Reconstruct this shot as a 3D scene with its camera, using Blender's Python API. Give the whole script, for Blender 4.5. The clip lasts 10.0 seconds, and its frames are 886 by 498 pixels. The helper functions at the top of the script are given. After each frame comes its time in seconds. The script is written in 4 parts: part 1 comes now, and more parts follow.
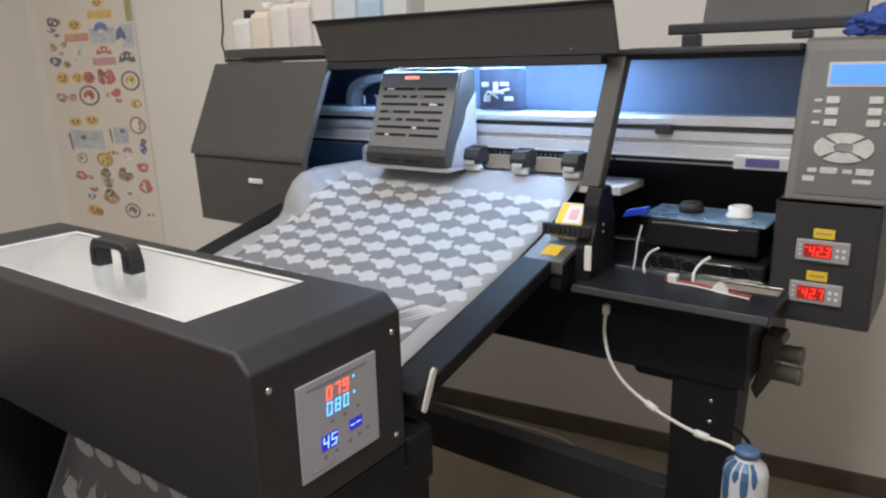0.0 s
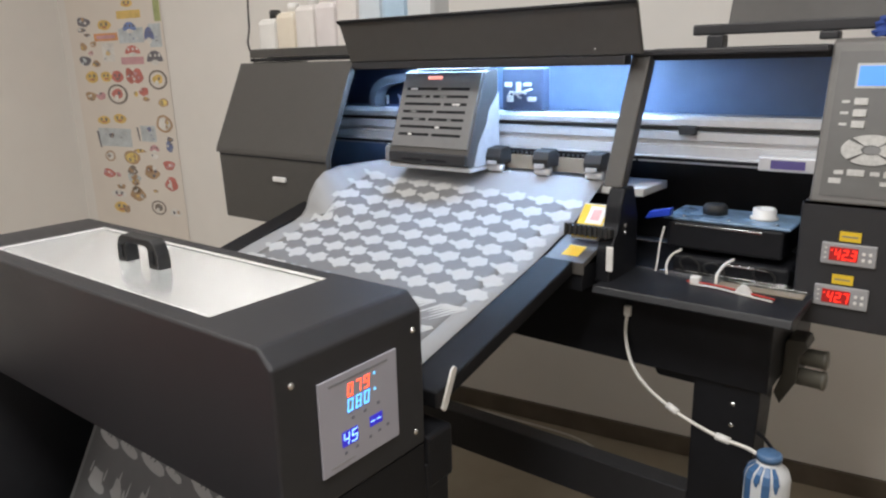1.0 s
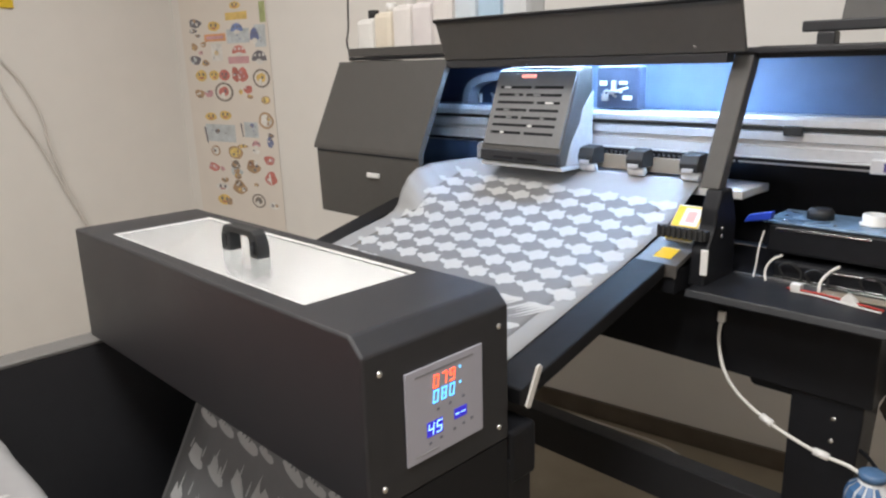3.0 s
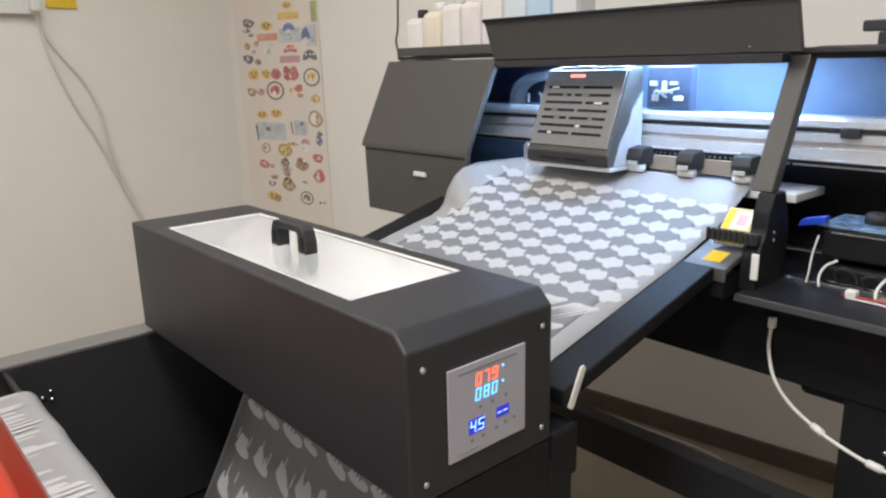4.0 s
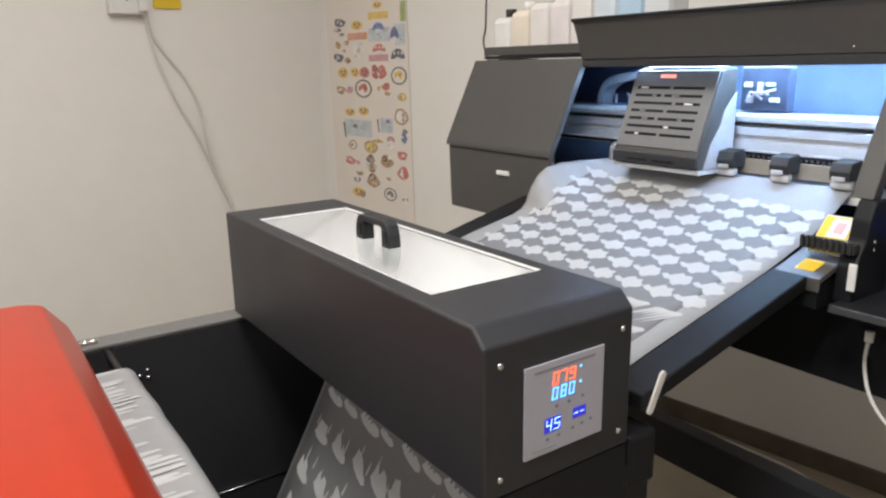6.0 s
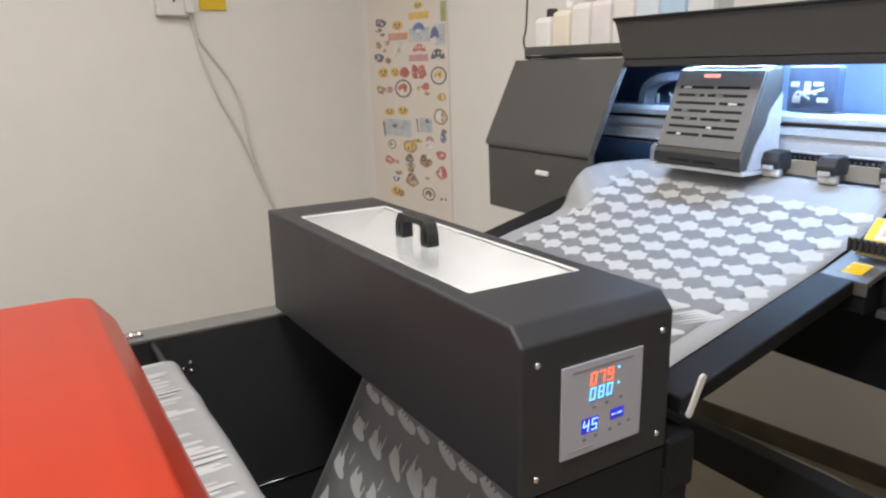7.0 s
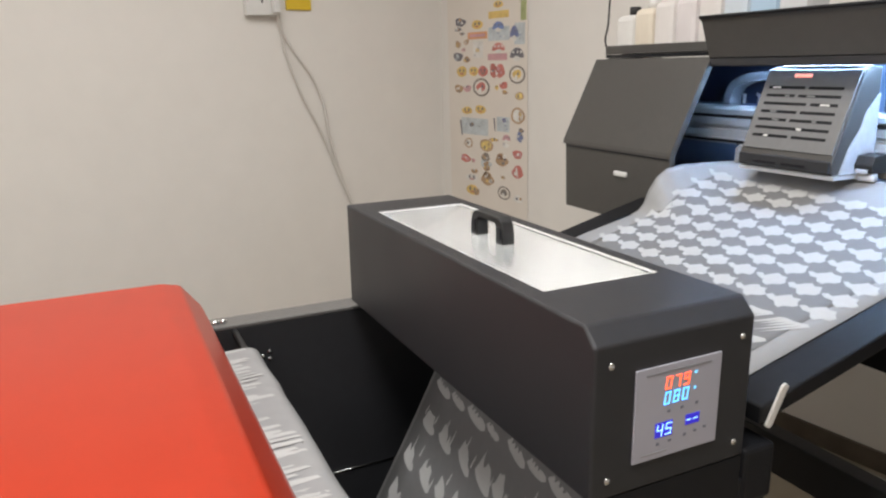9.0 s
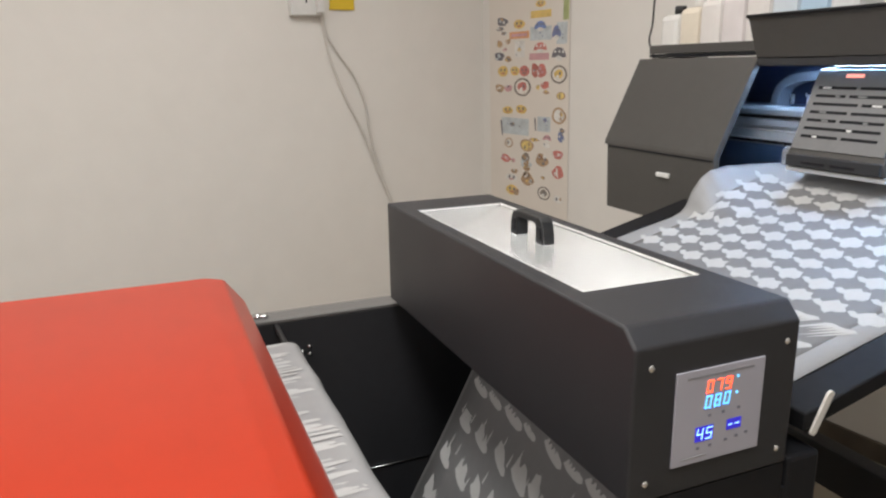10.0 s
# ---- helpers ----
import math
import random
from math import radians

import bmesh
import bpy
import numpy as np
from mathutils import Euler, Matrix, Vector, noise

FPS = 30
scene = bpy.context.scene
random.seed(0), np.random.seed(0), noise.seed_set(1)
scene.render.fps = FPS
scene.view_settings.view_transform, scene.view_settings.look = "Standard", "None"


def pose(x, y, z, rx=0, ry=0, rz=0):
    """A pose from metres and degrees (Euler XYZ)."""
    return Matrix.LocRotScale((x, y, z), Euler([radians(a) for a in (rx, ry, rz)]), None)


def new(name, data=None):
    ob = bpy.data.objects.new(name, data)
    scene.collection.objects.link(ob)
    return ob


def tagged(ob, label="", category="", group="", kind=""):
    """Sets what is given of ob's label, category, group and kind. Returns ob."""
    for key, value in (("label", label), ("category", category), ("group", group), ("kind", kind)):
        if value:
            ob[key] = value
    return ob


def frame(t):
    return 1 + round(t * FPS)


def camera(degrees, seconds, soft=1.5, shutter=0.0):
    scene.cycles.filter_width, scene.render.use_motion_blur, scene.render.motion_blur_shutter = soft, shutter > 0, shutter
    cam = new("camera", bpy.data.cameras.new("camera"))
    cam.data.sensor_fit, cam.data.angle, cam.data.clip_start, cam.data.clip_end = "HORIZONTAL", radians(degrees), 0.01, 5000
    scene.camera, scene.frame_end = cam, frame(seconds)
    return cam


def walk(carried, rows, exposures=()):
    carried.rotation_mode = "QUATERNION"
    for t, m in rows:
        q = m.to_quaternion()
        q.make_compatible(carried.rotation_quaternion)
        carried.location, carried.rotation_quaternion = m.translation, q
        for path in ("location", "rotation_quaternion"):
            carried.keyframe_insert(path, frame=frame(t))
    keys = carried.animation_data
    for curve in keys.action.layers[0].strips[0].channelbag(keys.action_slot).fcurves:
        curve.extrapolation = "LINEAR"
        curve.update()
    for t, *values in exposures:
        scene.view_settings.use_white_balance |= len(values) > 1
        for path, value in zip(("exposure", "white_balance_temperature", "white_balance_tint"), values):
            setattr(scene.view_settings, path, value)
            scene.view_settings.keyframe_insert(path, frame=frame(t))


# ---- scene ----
cam = camera(63.2, 10.0, soft=2.3)
PATH = [
    (0, 0.5542, -0.4413, 1.1851, 75.370, 1.481, 35.999),
    (0.5, 0.5558, -0.4434, 1.1849, 75.404, 1.418, 36.673),
    (1, 0.5574, -0.4454, 1.1848, 75.432, 1.324, 37.804),
    (1.5, 0.5589, -0.4475, 1.1846, 75.464, 1.284, 39.478),
    (2, 0.5605, -0.4495, 1.1844, 75.498, 1.322, 41.242),
    (2.5, 0.5621, -0.4516, 1.1842, 75.499, 1.422, 43.136),
    (4, 0.5669, -0.4577, 1.1837, 75.581, 1.310, 48.727),
    (4.5, 0.5685, -0.4598, 1.1835, 75.590, 1.241, 50.575),
    (5, 0.5700, -0.4618, 1.1833, 75.605, 1.196, 52.413),
    (6.5, 0.5748, -0.4680, 1.1828, 75.706, 0.999, 56.735),
    (7, 0.5764, -0.4700, 1.1826, 75.727, 1.094, 58.366),
    (7.5, 0.5780, -0.4720, 1.1824, 75.728, 1.097, 60.014),
    (8, 0.5796, -0.4741, 1.1822, 75.748, 0.997, 61.216),
    (8.5, 0.5812, -0.4761, 1.1820, 75.756, 0.946, 62.779),
    (9, 0.5827, -0.4782, 1.1818, 75.766, 0.954, 64.356),
    (9.5, 0.5843, -0.4802, 1.1817, 75.777, 0.919, 65.972),
    (10, 0.5859, -0.4823, 1.1815, 75.789, 0.871, 67.496),
]
walk(cam, [(t, pose(x, y, z, rx, ry, rz)) for t, x, y, z, rx, ry, rz in PATH],
     exposures=[(0.0, -0.20), (1.0, -0.08), (2.0, 0.03), (4.0, 0.11), (6.5, 0.09), (8.5, 0.09), (10.0, 0.02)])

# ---- world and lights ----
# The room is turned 8 degrees against the machine: u runs along the back wall, v out of it.
A = radians(8)
U, V = Vector((math.cos(A), math.sin(A), 0)), Vector((math.sin(A), -math.cos(A), 0))
C = Vector((-2.865, 1.173, 0))
ROOM_U, ROOM_V, ROOM_H = 5.6, 4.4, 2.6


def room(u, v, z=0.0):
    return C + U * u + V * v + Vector((0, 0, z))


world = bpy.data.worlds.new("world")
scene.world = world
world.use_nodes = True
world.node_tree.nodes["Background"].inputs[0].default_value = (0.05, 0.05, 0.05, 1)
scene.view_settings.exposure = 0.0


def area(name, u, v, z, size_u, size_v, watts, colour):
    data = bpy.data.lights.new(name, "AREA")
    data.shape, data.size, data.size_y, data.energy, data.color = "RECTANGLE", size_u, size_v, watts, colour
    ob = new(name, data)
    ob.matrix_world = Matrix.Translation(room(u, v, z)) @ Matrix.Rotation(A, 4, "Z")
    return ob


area("unseen_ceiling_light", 3.04, 2.17, 2.52, 0.55, 0.55, 37, (1.0, 0.985, 0.965))
# Added fill lights, unseen, to brighten oven front, right wall and room corner.
area("unseen_ceiling_light", 2.10, 3.50, 2.52, 0.55, 0.55, 24, (1.0, 0.985, 0.965))
area("unseen_ceiling_light", 3.86, 0.73, 2.52, 0.4, 0.4, 3.5, (1.0, 0.985, 0.965))
area("unseen_ceiling_light", 1.65, 1.55, 2.52, 0.8, 0.8, 21, (1.0, 0.985, 0.965))


# ---- materials ----
def material(name, colour, rough=0.5, metal=0.0, scale=60.0, vary=0.12, bump=0.0, bump_scale=400.0, stain=0.0, coat=0.0,
             spec=0.5, transmission=0.0):
    """A painted or plastic surface: two scales of colour variation, uneven gloss and fine relief."""
    m = bpy.data.materials.new(name)
    m.use_nodes = True
    n, l = m.node_tree.nodes, m.node_tree.links
    b = n["Principled BSDF"]
    tc = n.new("ShaderNodeTexCoord")
    fine = n.new("ShaderNodeTexNoise")
    fine.inputs["Scale"].default_value, fine.inputs["Detail"].default_value = scale, 5
    broad = n.new("ShaderNodeTexNoise")
    broad.inputs["Scale"].default_value, broad.inputs["Detail"].default_value = scale / 14, 3
    mix = n.new("ShaderNodeMath")
    mix.operation = "ADD"
    l.new(tc.outputs["Object"], fine.inputs["Vector"])
    l.new(tc.outputs["Object"], broad.inputs["Vector"])
    l.new(fine.outputs["Fac"], mix.inputs[0])
    l.new(broad.outputs["Fac"], mix.inputs[1])
    ramp = n.new("ShaderNodeMapRange")
    ramp.inputs[1].default_value, ramp.inputs[2].default_value = 0.6, 1.4
    ramp.inputs[3].default_value, ramp.inputs[4].default_value = 1 - vary, 1 + vary
    l.new(mix.outputs[0], ramp.inputs[0])
    tint = n.new("ShaderNodeVectorMath")
    tint.operation = "SCALE"
    tint.inputs[0].default_value = colour
    l.new(ramp.outputs[0], tint.inputs["Scale"])
    l.new(tint.outputs[0], b.inputs["Base Color"])
    gloss = n.new("ShaderNodeMapRange")
    gloss.inputs[1].default_value, gloss.inputs[2].default_value = 0.3, 0.7
    gloss.inputs[3].default_value, gloss.inputs[4].default_value = max(0.02, rough * 0.85), min(1, rough * 1.15)
    l.new(broad.outputs["Fac"], gloss.inputs[0])
    l.new(gloss.outputs[0], b.inputs["Roughness"])
    b.inputs["Metallic"].default_value = metal
    b.inputs["Specular IOR Level"].default_value = spec
    b.inputs["Coat Weight"].default_value = coat
    b.inputs["Transmission Weight"].default_value = transmission
    if bump:
        grain = n.new("ShaderNodeTexNoise")
        grain.inputs["Scale"].default_value, grain.inputs["Detail"].default_value = bump_scale, 2
        rel = n.new("ShaderNodeBump")
        rel.inputs["Strength"].default_value, rel.inputs["Distance"].default_value = bump, 0.001
        l.new(tc.outputs["Object"], grain.inputs["Vector"])
        l.new(grain.outputs["Fac"], rel.inputs["Height"])
        l.new(rel.outputs[0], b.inputs["Normal"])
    return m


def glowing(name, colour, strength):
    m = bpy.data.materials.new(name)
    m.use_nodes = True
    b = m.node_tree.nodes["Principled BSDF"]
    b.inputs["Base Color"].default_value = (*colour, 1)
    b.inputs["Emission Color"].default_value = (*colour, 1)
    b.inputs["Emission Strength"].default_value = strength
    return m


WALL = material("wall_paint", (0.775, 0.745, 0.705), 0.75, scale=9, vary=0.03, bump=0.25, bump_scale=160)
CEIL = material("ceiling_paint", (0.78, 0.77, 0.75), 0.85, scale=9, vary=0.03)
FLOOR = material("floor_tile", (0.30, 0.255, 0.19), 0.35, scale=12, vary=0.12)
BLACK = material("black_powder_coat", (0.0245, 0.025, 0.0285), 0.44, scale=40, vary=0.12, bump=0.35, bump_scale=1500)
BLACK2 = material("black_steel_plate", (0.011, 0.0115, 0.014), 0.45, scale=40, vary=0.2, bump=0.2, bump_scale=900, spec=0.22)
GREY = material("dark_grey_plastic", (0.064, 0.060, 0.056), 0.5, scale=50, vary=0.08, bump=0.3, bump_scale=1400)
GREY2 = material("panel_grey_plastic", (0.14, 0.135, 0.13), 0.42, scale=50, vary=0.06, bump=0.2, bump_scale=1200)
CARR = material("carriage_grey", (0.19, 0.19, 0.192), 0.4, scale=60, vary=0.08, bump=0.2, bump_scale=1200)
# Deck is toned darker than the inner walls, so the end wall shows.
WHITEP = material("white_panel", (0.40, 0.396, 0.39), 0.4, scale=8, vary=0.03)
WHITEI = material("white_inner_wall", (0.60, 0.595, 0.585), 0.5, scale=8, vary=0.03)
WHITE = material("white_plastic", (0.72, 0.71, 0.69), 0.4, scale=30, vary=0.05)
FILM = material("matte_print_film", (0.29, 0.29, 0.292), 0.55, scale=30, vary=0.05, bump=0.1, bump_scale=80)
GROUND_INK = material("grey_ink_ground", (0.175, 0.175, 0.178), 0.6, scale=60, vary=0.06, bump=0.1, bump_scale=80)
INK = material("white_ink", (0.45, 0.45, 0.445), 0.65, scale=120, vary=0.05, spec=0.3)
FOOT_STRIP = material("dark_brown_strip", (0.11, 0.088, 0.065), 0.5, scale=14, vary=0.35)
RED = material("red_enamel", (0.40, 0.029, 0.008), 0.33, scale=14, vary=0.05, bump=0.03, bump_scale=900, coat=0.08, spec=0.35)
ALU = material("brushed_aluminium", (0.66, 0.67, 0.69), 0.38, 0.45, scale=80, vary=0.08)
PLATE = material("dull_bare_plate", (0.16, 0.15, 0.14), 0.5, 0.6, scale=60, vary=0.15)
STEEL = material("bright_steel", (0.7, 0.7, 0.7), 0.22, 1.0, scale=80, vary=0.08)
# Blue of the LED light is put into the inner panel's colour.
NAVY = material("blue_tinted_inner_panel", (0.20, 0.28, 0.43), 0.4, scale=20, vary=0.1)
SCUFFED = material("scuffed_black_steel", (0.013, 0.014, 0.017), 0.42, scale=90, vary=0.5, bump=0.3, bump_scale=200)
RAILM = material("matte_black_rail", (0.008, 0.008, 0.0095), 0.62, scale=60, vary=0.3, spec=0.25)
RUBBER = material("black_rubber", (0.02, 0.02, 0.02), 0.6, scale=60, vary=0.15)
KEYW = material("pale_grey_key", (0.50, 0.495, 0.48), 0.38, scale=200, vary=0.25)
CABLEW = material("white_cable", (0.66, 0.64, 0.60), 0.4, scale=60, vary=0.06)
YELLOW = material("yellow_label", (0.75, 0.52, 0.03), 0.45, scale=50, vary=0.06)
BLUEC = material("blue_cloth", (0.03, 0.07, 0.30), 0.8, scale=120, vary=0.3, bump=0.6, bump_scale=300)
BLUEP = material("blue_ink_stained_plate", (0.16, 0.25, 0.36), 0.3, scale=45, vary=0.7)
BROWN = material("brown_guide_strip", (0.26, 0.22, 0.17), 0.5, scale=40, vary=0.1)
CLEAR = material("clear_plastic", (0.85, 0.86, 0.85), 0.15, scale=20, vary=0.04, transmission=0.75)
LED = glowing("led_strip", (0.42, 0.65, 1.0), 85.0)
LED2 = glowing("front_led_strip", (0.40, 0.64, 1.0), 125.0)
LCD = glowing("lcd_blue", (0.06, 0.24, 0.72), 0.75)
SEG_RED = glowing("red_digit", (1.0, 0.04, 0.02), 1.9)
SEG_AMBER = glowing("orange_red_digit", (1.0, 0.13, 0.045), 1.9)
SEG_CYAN = glowing("cyan_digit", (0.14, 0.55, 0.95), 1.6)
SEG_BLUE = glowing("blue_digit", (0.28, 0.55, 1.0), 1.9)
WINBLUE = glowing("blue_backlit_window", (0.04, 0.03, 0.6), 0.5)
WINRED = glowing("red_backlit_window", (0.30, 0.01, 0.01), 0.4)

# ---- building helpers ----
SPOT = {}


def thing(name, at, label, category, group="", kind=""):
    ob = new(name)
    ob.location = at
    ob.empty_display_size = 0.05
    SPOT[ob.name] = Vector(at)
    return tagged(ob, label, category, group, kind)


def finish(bm, smooth=False):
    bmesh.ops.recalc_face_normals(bm, faces=bm.faces)
    for f in bm.faces:
        f.smooth = smooth
    return bm


def mesh(name, bm, mat):
    me = bpy.data.meshes.new(name)
    finish(bm, any(f.smooth for f in bm.faces))
    bm.to_mesh(me)
    bm.free()
    me.materials.append(mat)
    return me


def part(name, bm, mat, parent, label=""):
    """A mesh in world coordinates, linked under a thing or a part."""
    ob = new(name, mesh(name, bm, mat))
    ob.parent = parent
    at = SPOT.get(parent.name)
    if at is not None:
        ob.matrix_parent_inverse = Matrix.Translation(-at)
    if label:
        ob["label"] = label
    return ob


def solid(name, bm, mat, label, category, group="", kind=""):
    ob = new(name, mesh(name, bm, mat))
    return tagged(ob, label, category, group, kind)


def box(x0, x1, y0, y1, z0, z1, bevel=0.002, bm=None, turn=None):
    bm = bm or bmesh.new()
    made = bmesh.ops.create_cube(bm, size=1)["verts"]
    m = Matrix.LocRotScale(((x0 + x1) / 2, (y0 + y1) / 2, (z0 + z1) / 2), None, (abs(x1 - x0), abs(y1 - y0), abs(z1 - z0)))
    bmesh.ops.transform(bm, matrix=(turn @ m) if turn else m, verts=made)
    if bevel:
        edges = list({e for v in made for e in v.link_edges})
        bmesh.ops.bevel(bm, geom=edges, offset=bevel, segments=2, affect="EDGES", profile=0.5)
    return bm


def prism(outline, axis, a, b, bevel=0.0, bm=None):
    """A polygon (two coordinates) pushed along an axis from a to b."""
    bm = bm or bmesh.new()

    def at(p, q, d):
        return {"x": (d, p, q), "y": (p, d, q), "z": (p, q, d)}[axis]

    lo = [bm.verts.new(at(p, q, a)) for p, q in outline]
    hi = [bm.verts.new(at(p, q, b)) for p, q in outline]
    n = len(outline)
    bm.faces.new(lo)
    bm.faces.new(hi[::-1])
    for i in range(n):
        bm.faces.new((lo[i], hi[i], hi[(i + 1) % n], lo[(i + 1) % n]))
    bmesh.ops.recalc_face_normals(bm, faces=bm.faces)
    if bevel:
        bmesh.ops.bevel(bm, geom=bm.edges[:], offset=bevel, segments=2, affect="EDGES", profile=0.5)
    return bm


def tube(points, r, sides=10, bm=None, caps=True):
    """A round bar or cable along points, smoothed through them."""
    bm = bm or bmesh.new()
    p = [Vector(q) for q in points]
    rings = []
    prev = None
    for i, q in enumerate(p):
        d = (p[min(i + 1, len(p) - 1)] - p[max(i - 1, 0)]).normalized()
        side = prev if prev is not None else (Vector((0, 0, 1)) if abs(d.z) < 0.9 else Vector((1, 0, 0)))
        a = d.cross(side).normalized()
        b = a.cross(d).normalized()
        prev = b
        rr = r[i] if isinstance(r, (list, tuple)) else r
        rings.append([bm.verts.new(q + (a * math.cos(k * math.tau / sides) + b * math.sin(k * math.tau / sides)) * rr)
                      for k in range(sides)])
    for s, t in zip(rings, rings[1:]):
        for k in range(sides):
            f = bm.faces.new((s[k], s[(k + 1) % sides], t[(k + 1) % sides], t[k]))
            f.smooth = True
    if caps:
        bm.faces.new(rings[0][::-1])
        bm.faces.new(rings[-1])
    return bm


def curve(points, steps=8):
    """Catmull-Rom through the points."""
    p = [Vector(q) for q in points]
    p = [p[0] * 2 - p[1]] + p + [p[-1] * 2 - p[-2]]
    out = []
    for i in range(1, len(p) - 2):
        for k in range(steps):
            t = k / steps
            out.append(0.5 * (2 * p[i] + (p[i + 1] - p[i - 1]) * t + (2 * p[i - 1] - 5 * p[i] + 4 * p[i + 1] - p[i + 2]) * t * t
                              + (3 * p[i] - p[i - 1] - 3 * p[i + 1] + p[i + 2]) * t ** 3))
    out.append(p[-2])
    return out


def lathe(profile, at, axis="z", sides=24, bm=None):
    """A turned form: (radius, height) pairs round an axis through a place."""
    bm = bm or bmesh.new()
    rings = []
    for r, h in profile:
        ring = []
        for k in range(sides):
            c, s = math.cos(k * math.tau / sides) * r, math.sin(k * math.tau / sides) * r
            ring.append(bm.verts.new(Vector(at) + Vector({"z": (c, s, h), "x": (h, c, s), "y": (c, h, s)}[axis])))
        rings.append(ring)
    for s, t in zip(rings, rings[1:]):
        for k in range(sides):
            f = bm.faces.new((s[k], s[(k + 1) % sides], t[(k + 1) % sides], t[k]))
            f.smooth = True
    bm.faces.new(rings[0][::-1])
    bm.faces.new(rings[-1])
    return bm


def screw(at, axis, parent, r=0.0045):
    bm = lathe([(r, 0), (r, 0.0015), (r * 0.6, 0.003)], at, axis, 12)
    return part("screw", bm, STEEL, parent, "bright steel screw head")


# ---- room ----
def slab(name, u0, u1, v0, v1, z0, z1, mat, label, category):
    bm = box(u0, u1, -v1, -v0, z0, z1, 0)
    bmesh.ops.transform(bm, matrix=Matrix.Translation(C) @ Matrix.Rotation(A, 4, "Z"), verts=bm.verts)
    return solid(name, bm, mat, label, category, kind="structure")


slab("floor", -0.2, ROOM_U + 0.2, -0.2, ROOM_V + 0.2, -0.12, 0, FLOOR, "plain brown floor under the machines", "floor")
slab("ceiling", -0.2, ROOM_U + 0.2, -0.2, ROOM_V + 0.2, ROOM_H, ROOM_H + 0.12, CEIL, "plain white ceiling of the room", "ceiling")
slab("wall_north", -0.2, ROOM_U + 0.2, -0.2, 0, 0, ROOM_H, WALL, "cream painted wall behind the printer", "wall")
# Brown strip drawn for the soft dark band along the wall foot.
slab("baseboard", 0.001, ROOM_U - 0.001, 0.0, 0.012, 0.001, 0.062, FOOT_STRIP, "dark brown strip along the wall foot", "baseboard")
slab("wall_west", -0.2, 0, 0, ROOM_V, 0, ROOM_H, WALL, "cream painted wall with a socket", "wall")
slab("wall_south", -0.2, ROOM_U + 0.2, ROOM_V, ROOM_V + 0.2, 0, ROOM_H, WALL, "cream painted wall behind the camera", "wall")
slab("wall_east", ROOM_U, ROOM_U + 0.2, 0, ROOM_V, 0, ROOM_H, WALL, "cream painted wall at the far side", "wall")

# ---- curing box with its lid window ----
X0, X1, Y0, Y1, Z0, Z1, CH = -0.842, 0.0, -0.023, 0.217, 0.695, 0.905, 0.021
WX0, WX1, WY0, WY1 = -0.738, -0.144, 0.006, 0.193
curer = thing("curing_oven", (-0.42, 0.1, 0), "black powder-coated steel film curing oven with glass lid over white inside", "oven")


def oven_shell():
    bm = bmesh.new()

    def v(*p):
        return bm.verts.new(p)

    b = [v(X0, Y0, Z0), v(X1, Y0, Z0), v(X1, Y1, Z0), v(X0, Y1, Z0)]
    e = [v(X1, Y0, Z1 - CH), v(X1, Y1, Z1 - CH)]
    t = [v(X0, Y0, Z1), v(X1 - CH, Y0, Z1), v(X1 - CH, Y1, Z1), v(X0, Y1, Z1)]
    w = [v(WX0, WY0, Z1), v(WX1, WY0, Z1), v(WX1, WY1, Z1), v(WX0, WY1, Z1)]
    d = [v(x.co.x, x.co.y, Z1 - 0.135) for x in w]
    bm.faces.new((b[0], b[1], e[0], t[1], t[0]))
    bm.faces.new((b[2], b[3], t[3], t[2], e[1]))
    bm.faces.new((b[3], b[0], t[0], t[3]))
    bm.faces.new((b[1], b[2], e[1], e[0]))
    bm.faces.new((e[0], e[1], t[2], t[1]))
    for i in range(4):
        j = (i + 1) % 4
        bm.faces.new((t[i], t[j], w[j], w[i]))
        bm.faces.new((w[i], w[j], d[j], d[i]))
    bm.faces.new(d)
    bm.faces.new(b[::-1])
    bmesh.ops.recalc_face_normals(bm, faces=bm.faces)
    outer = [q for q in bm.edges if not any(x in w or x in d for x in q.verts)]
    bmesh.ops.bevel(bm, geom=outer, offset=0.004, segments=3, affect="EDGES", profile=0.5)
    return bm


part("shell", oven_shell(), BLACK, curer)
GLASS = bpy.data.materials.new("lid_glass")
GLASS.use_nodes = True
for socket_name, value in (("Transmission Weight", 1.0), ("Roughness", 0.16), ("IOR", 1.36), ("Base Color", (0.96, 0.97, 0.965, 1))):
    GLASS.node_tree.nodes["Principled BSDF"].inputs[socket_name].default_value = value
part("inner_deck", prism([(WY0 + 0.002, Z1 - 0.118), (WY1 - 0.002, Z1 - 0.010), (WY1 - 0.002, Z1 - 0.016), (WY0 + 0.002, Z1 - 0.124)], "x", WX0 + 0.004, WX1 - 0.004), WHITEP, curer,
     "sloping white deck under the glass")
for x in (WX0 + 0.001, WX1 - 0.0035):
    part("inner_end_wall", prism([(WY0 + 0.002, Z1 - 0.124), (WY1 - 0.002, Z1 - 0.016), (WY1 - 0.002, Z1 - 0.009), (WY0 + 0.002, Z1 - 0.009)], "x", x, x + 0.0025), WHITEI, curer, "white inner end wall")
part("inner_side_wall", box(WX0 + 0.004, WX1 - 0.004, WY0 + 0.0005, WY0 + 0.0018, Z1 - 0.124, Z1 - 0.009, 0), WHITEI, curer, "white inner side wall")
lid = part("lid_pane", box(WX0 + 0.001, WX1 - 0.001, WY0 + 0.001, WY1 - 0.001, Z1 - 0.0085, Z1 - 0.004, 0), GLASS, curer, "clear glass lid pane")
lid.visible_shadow = False


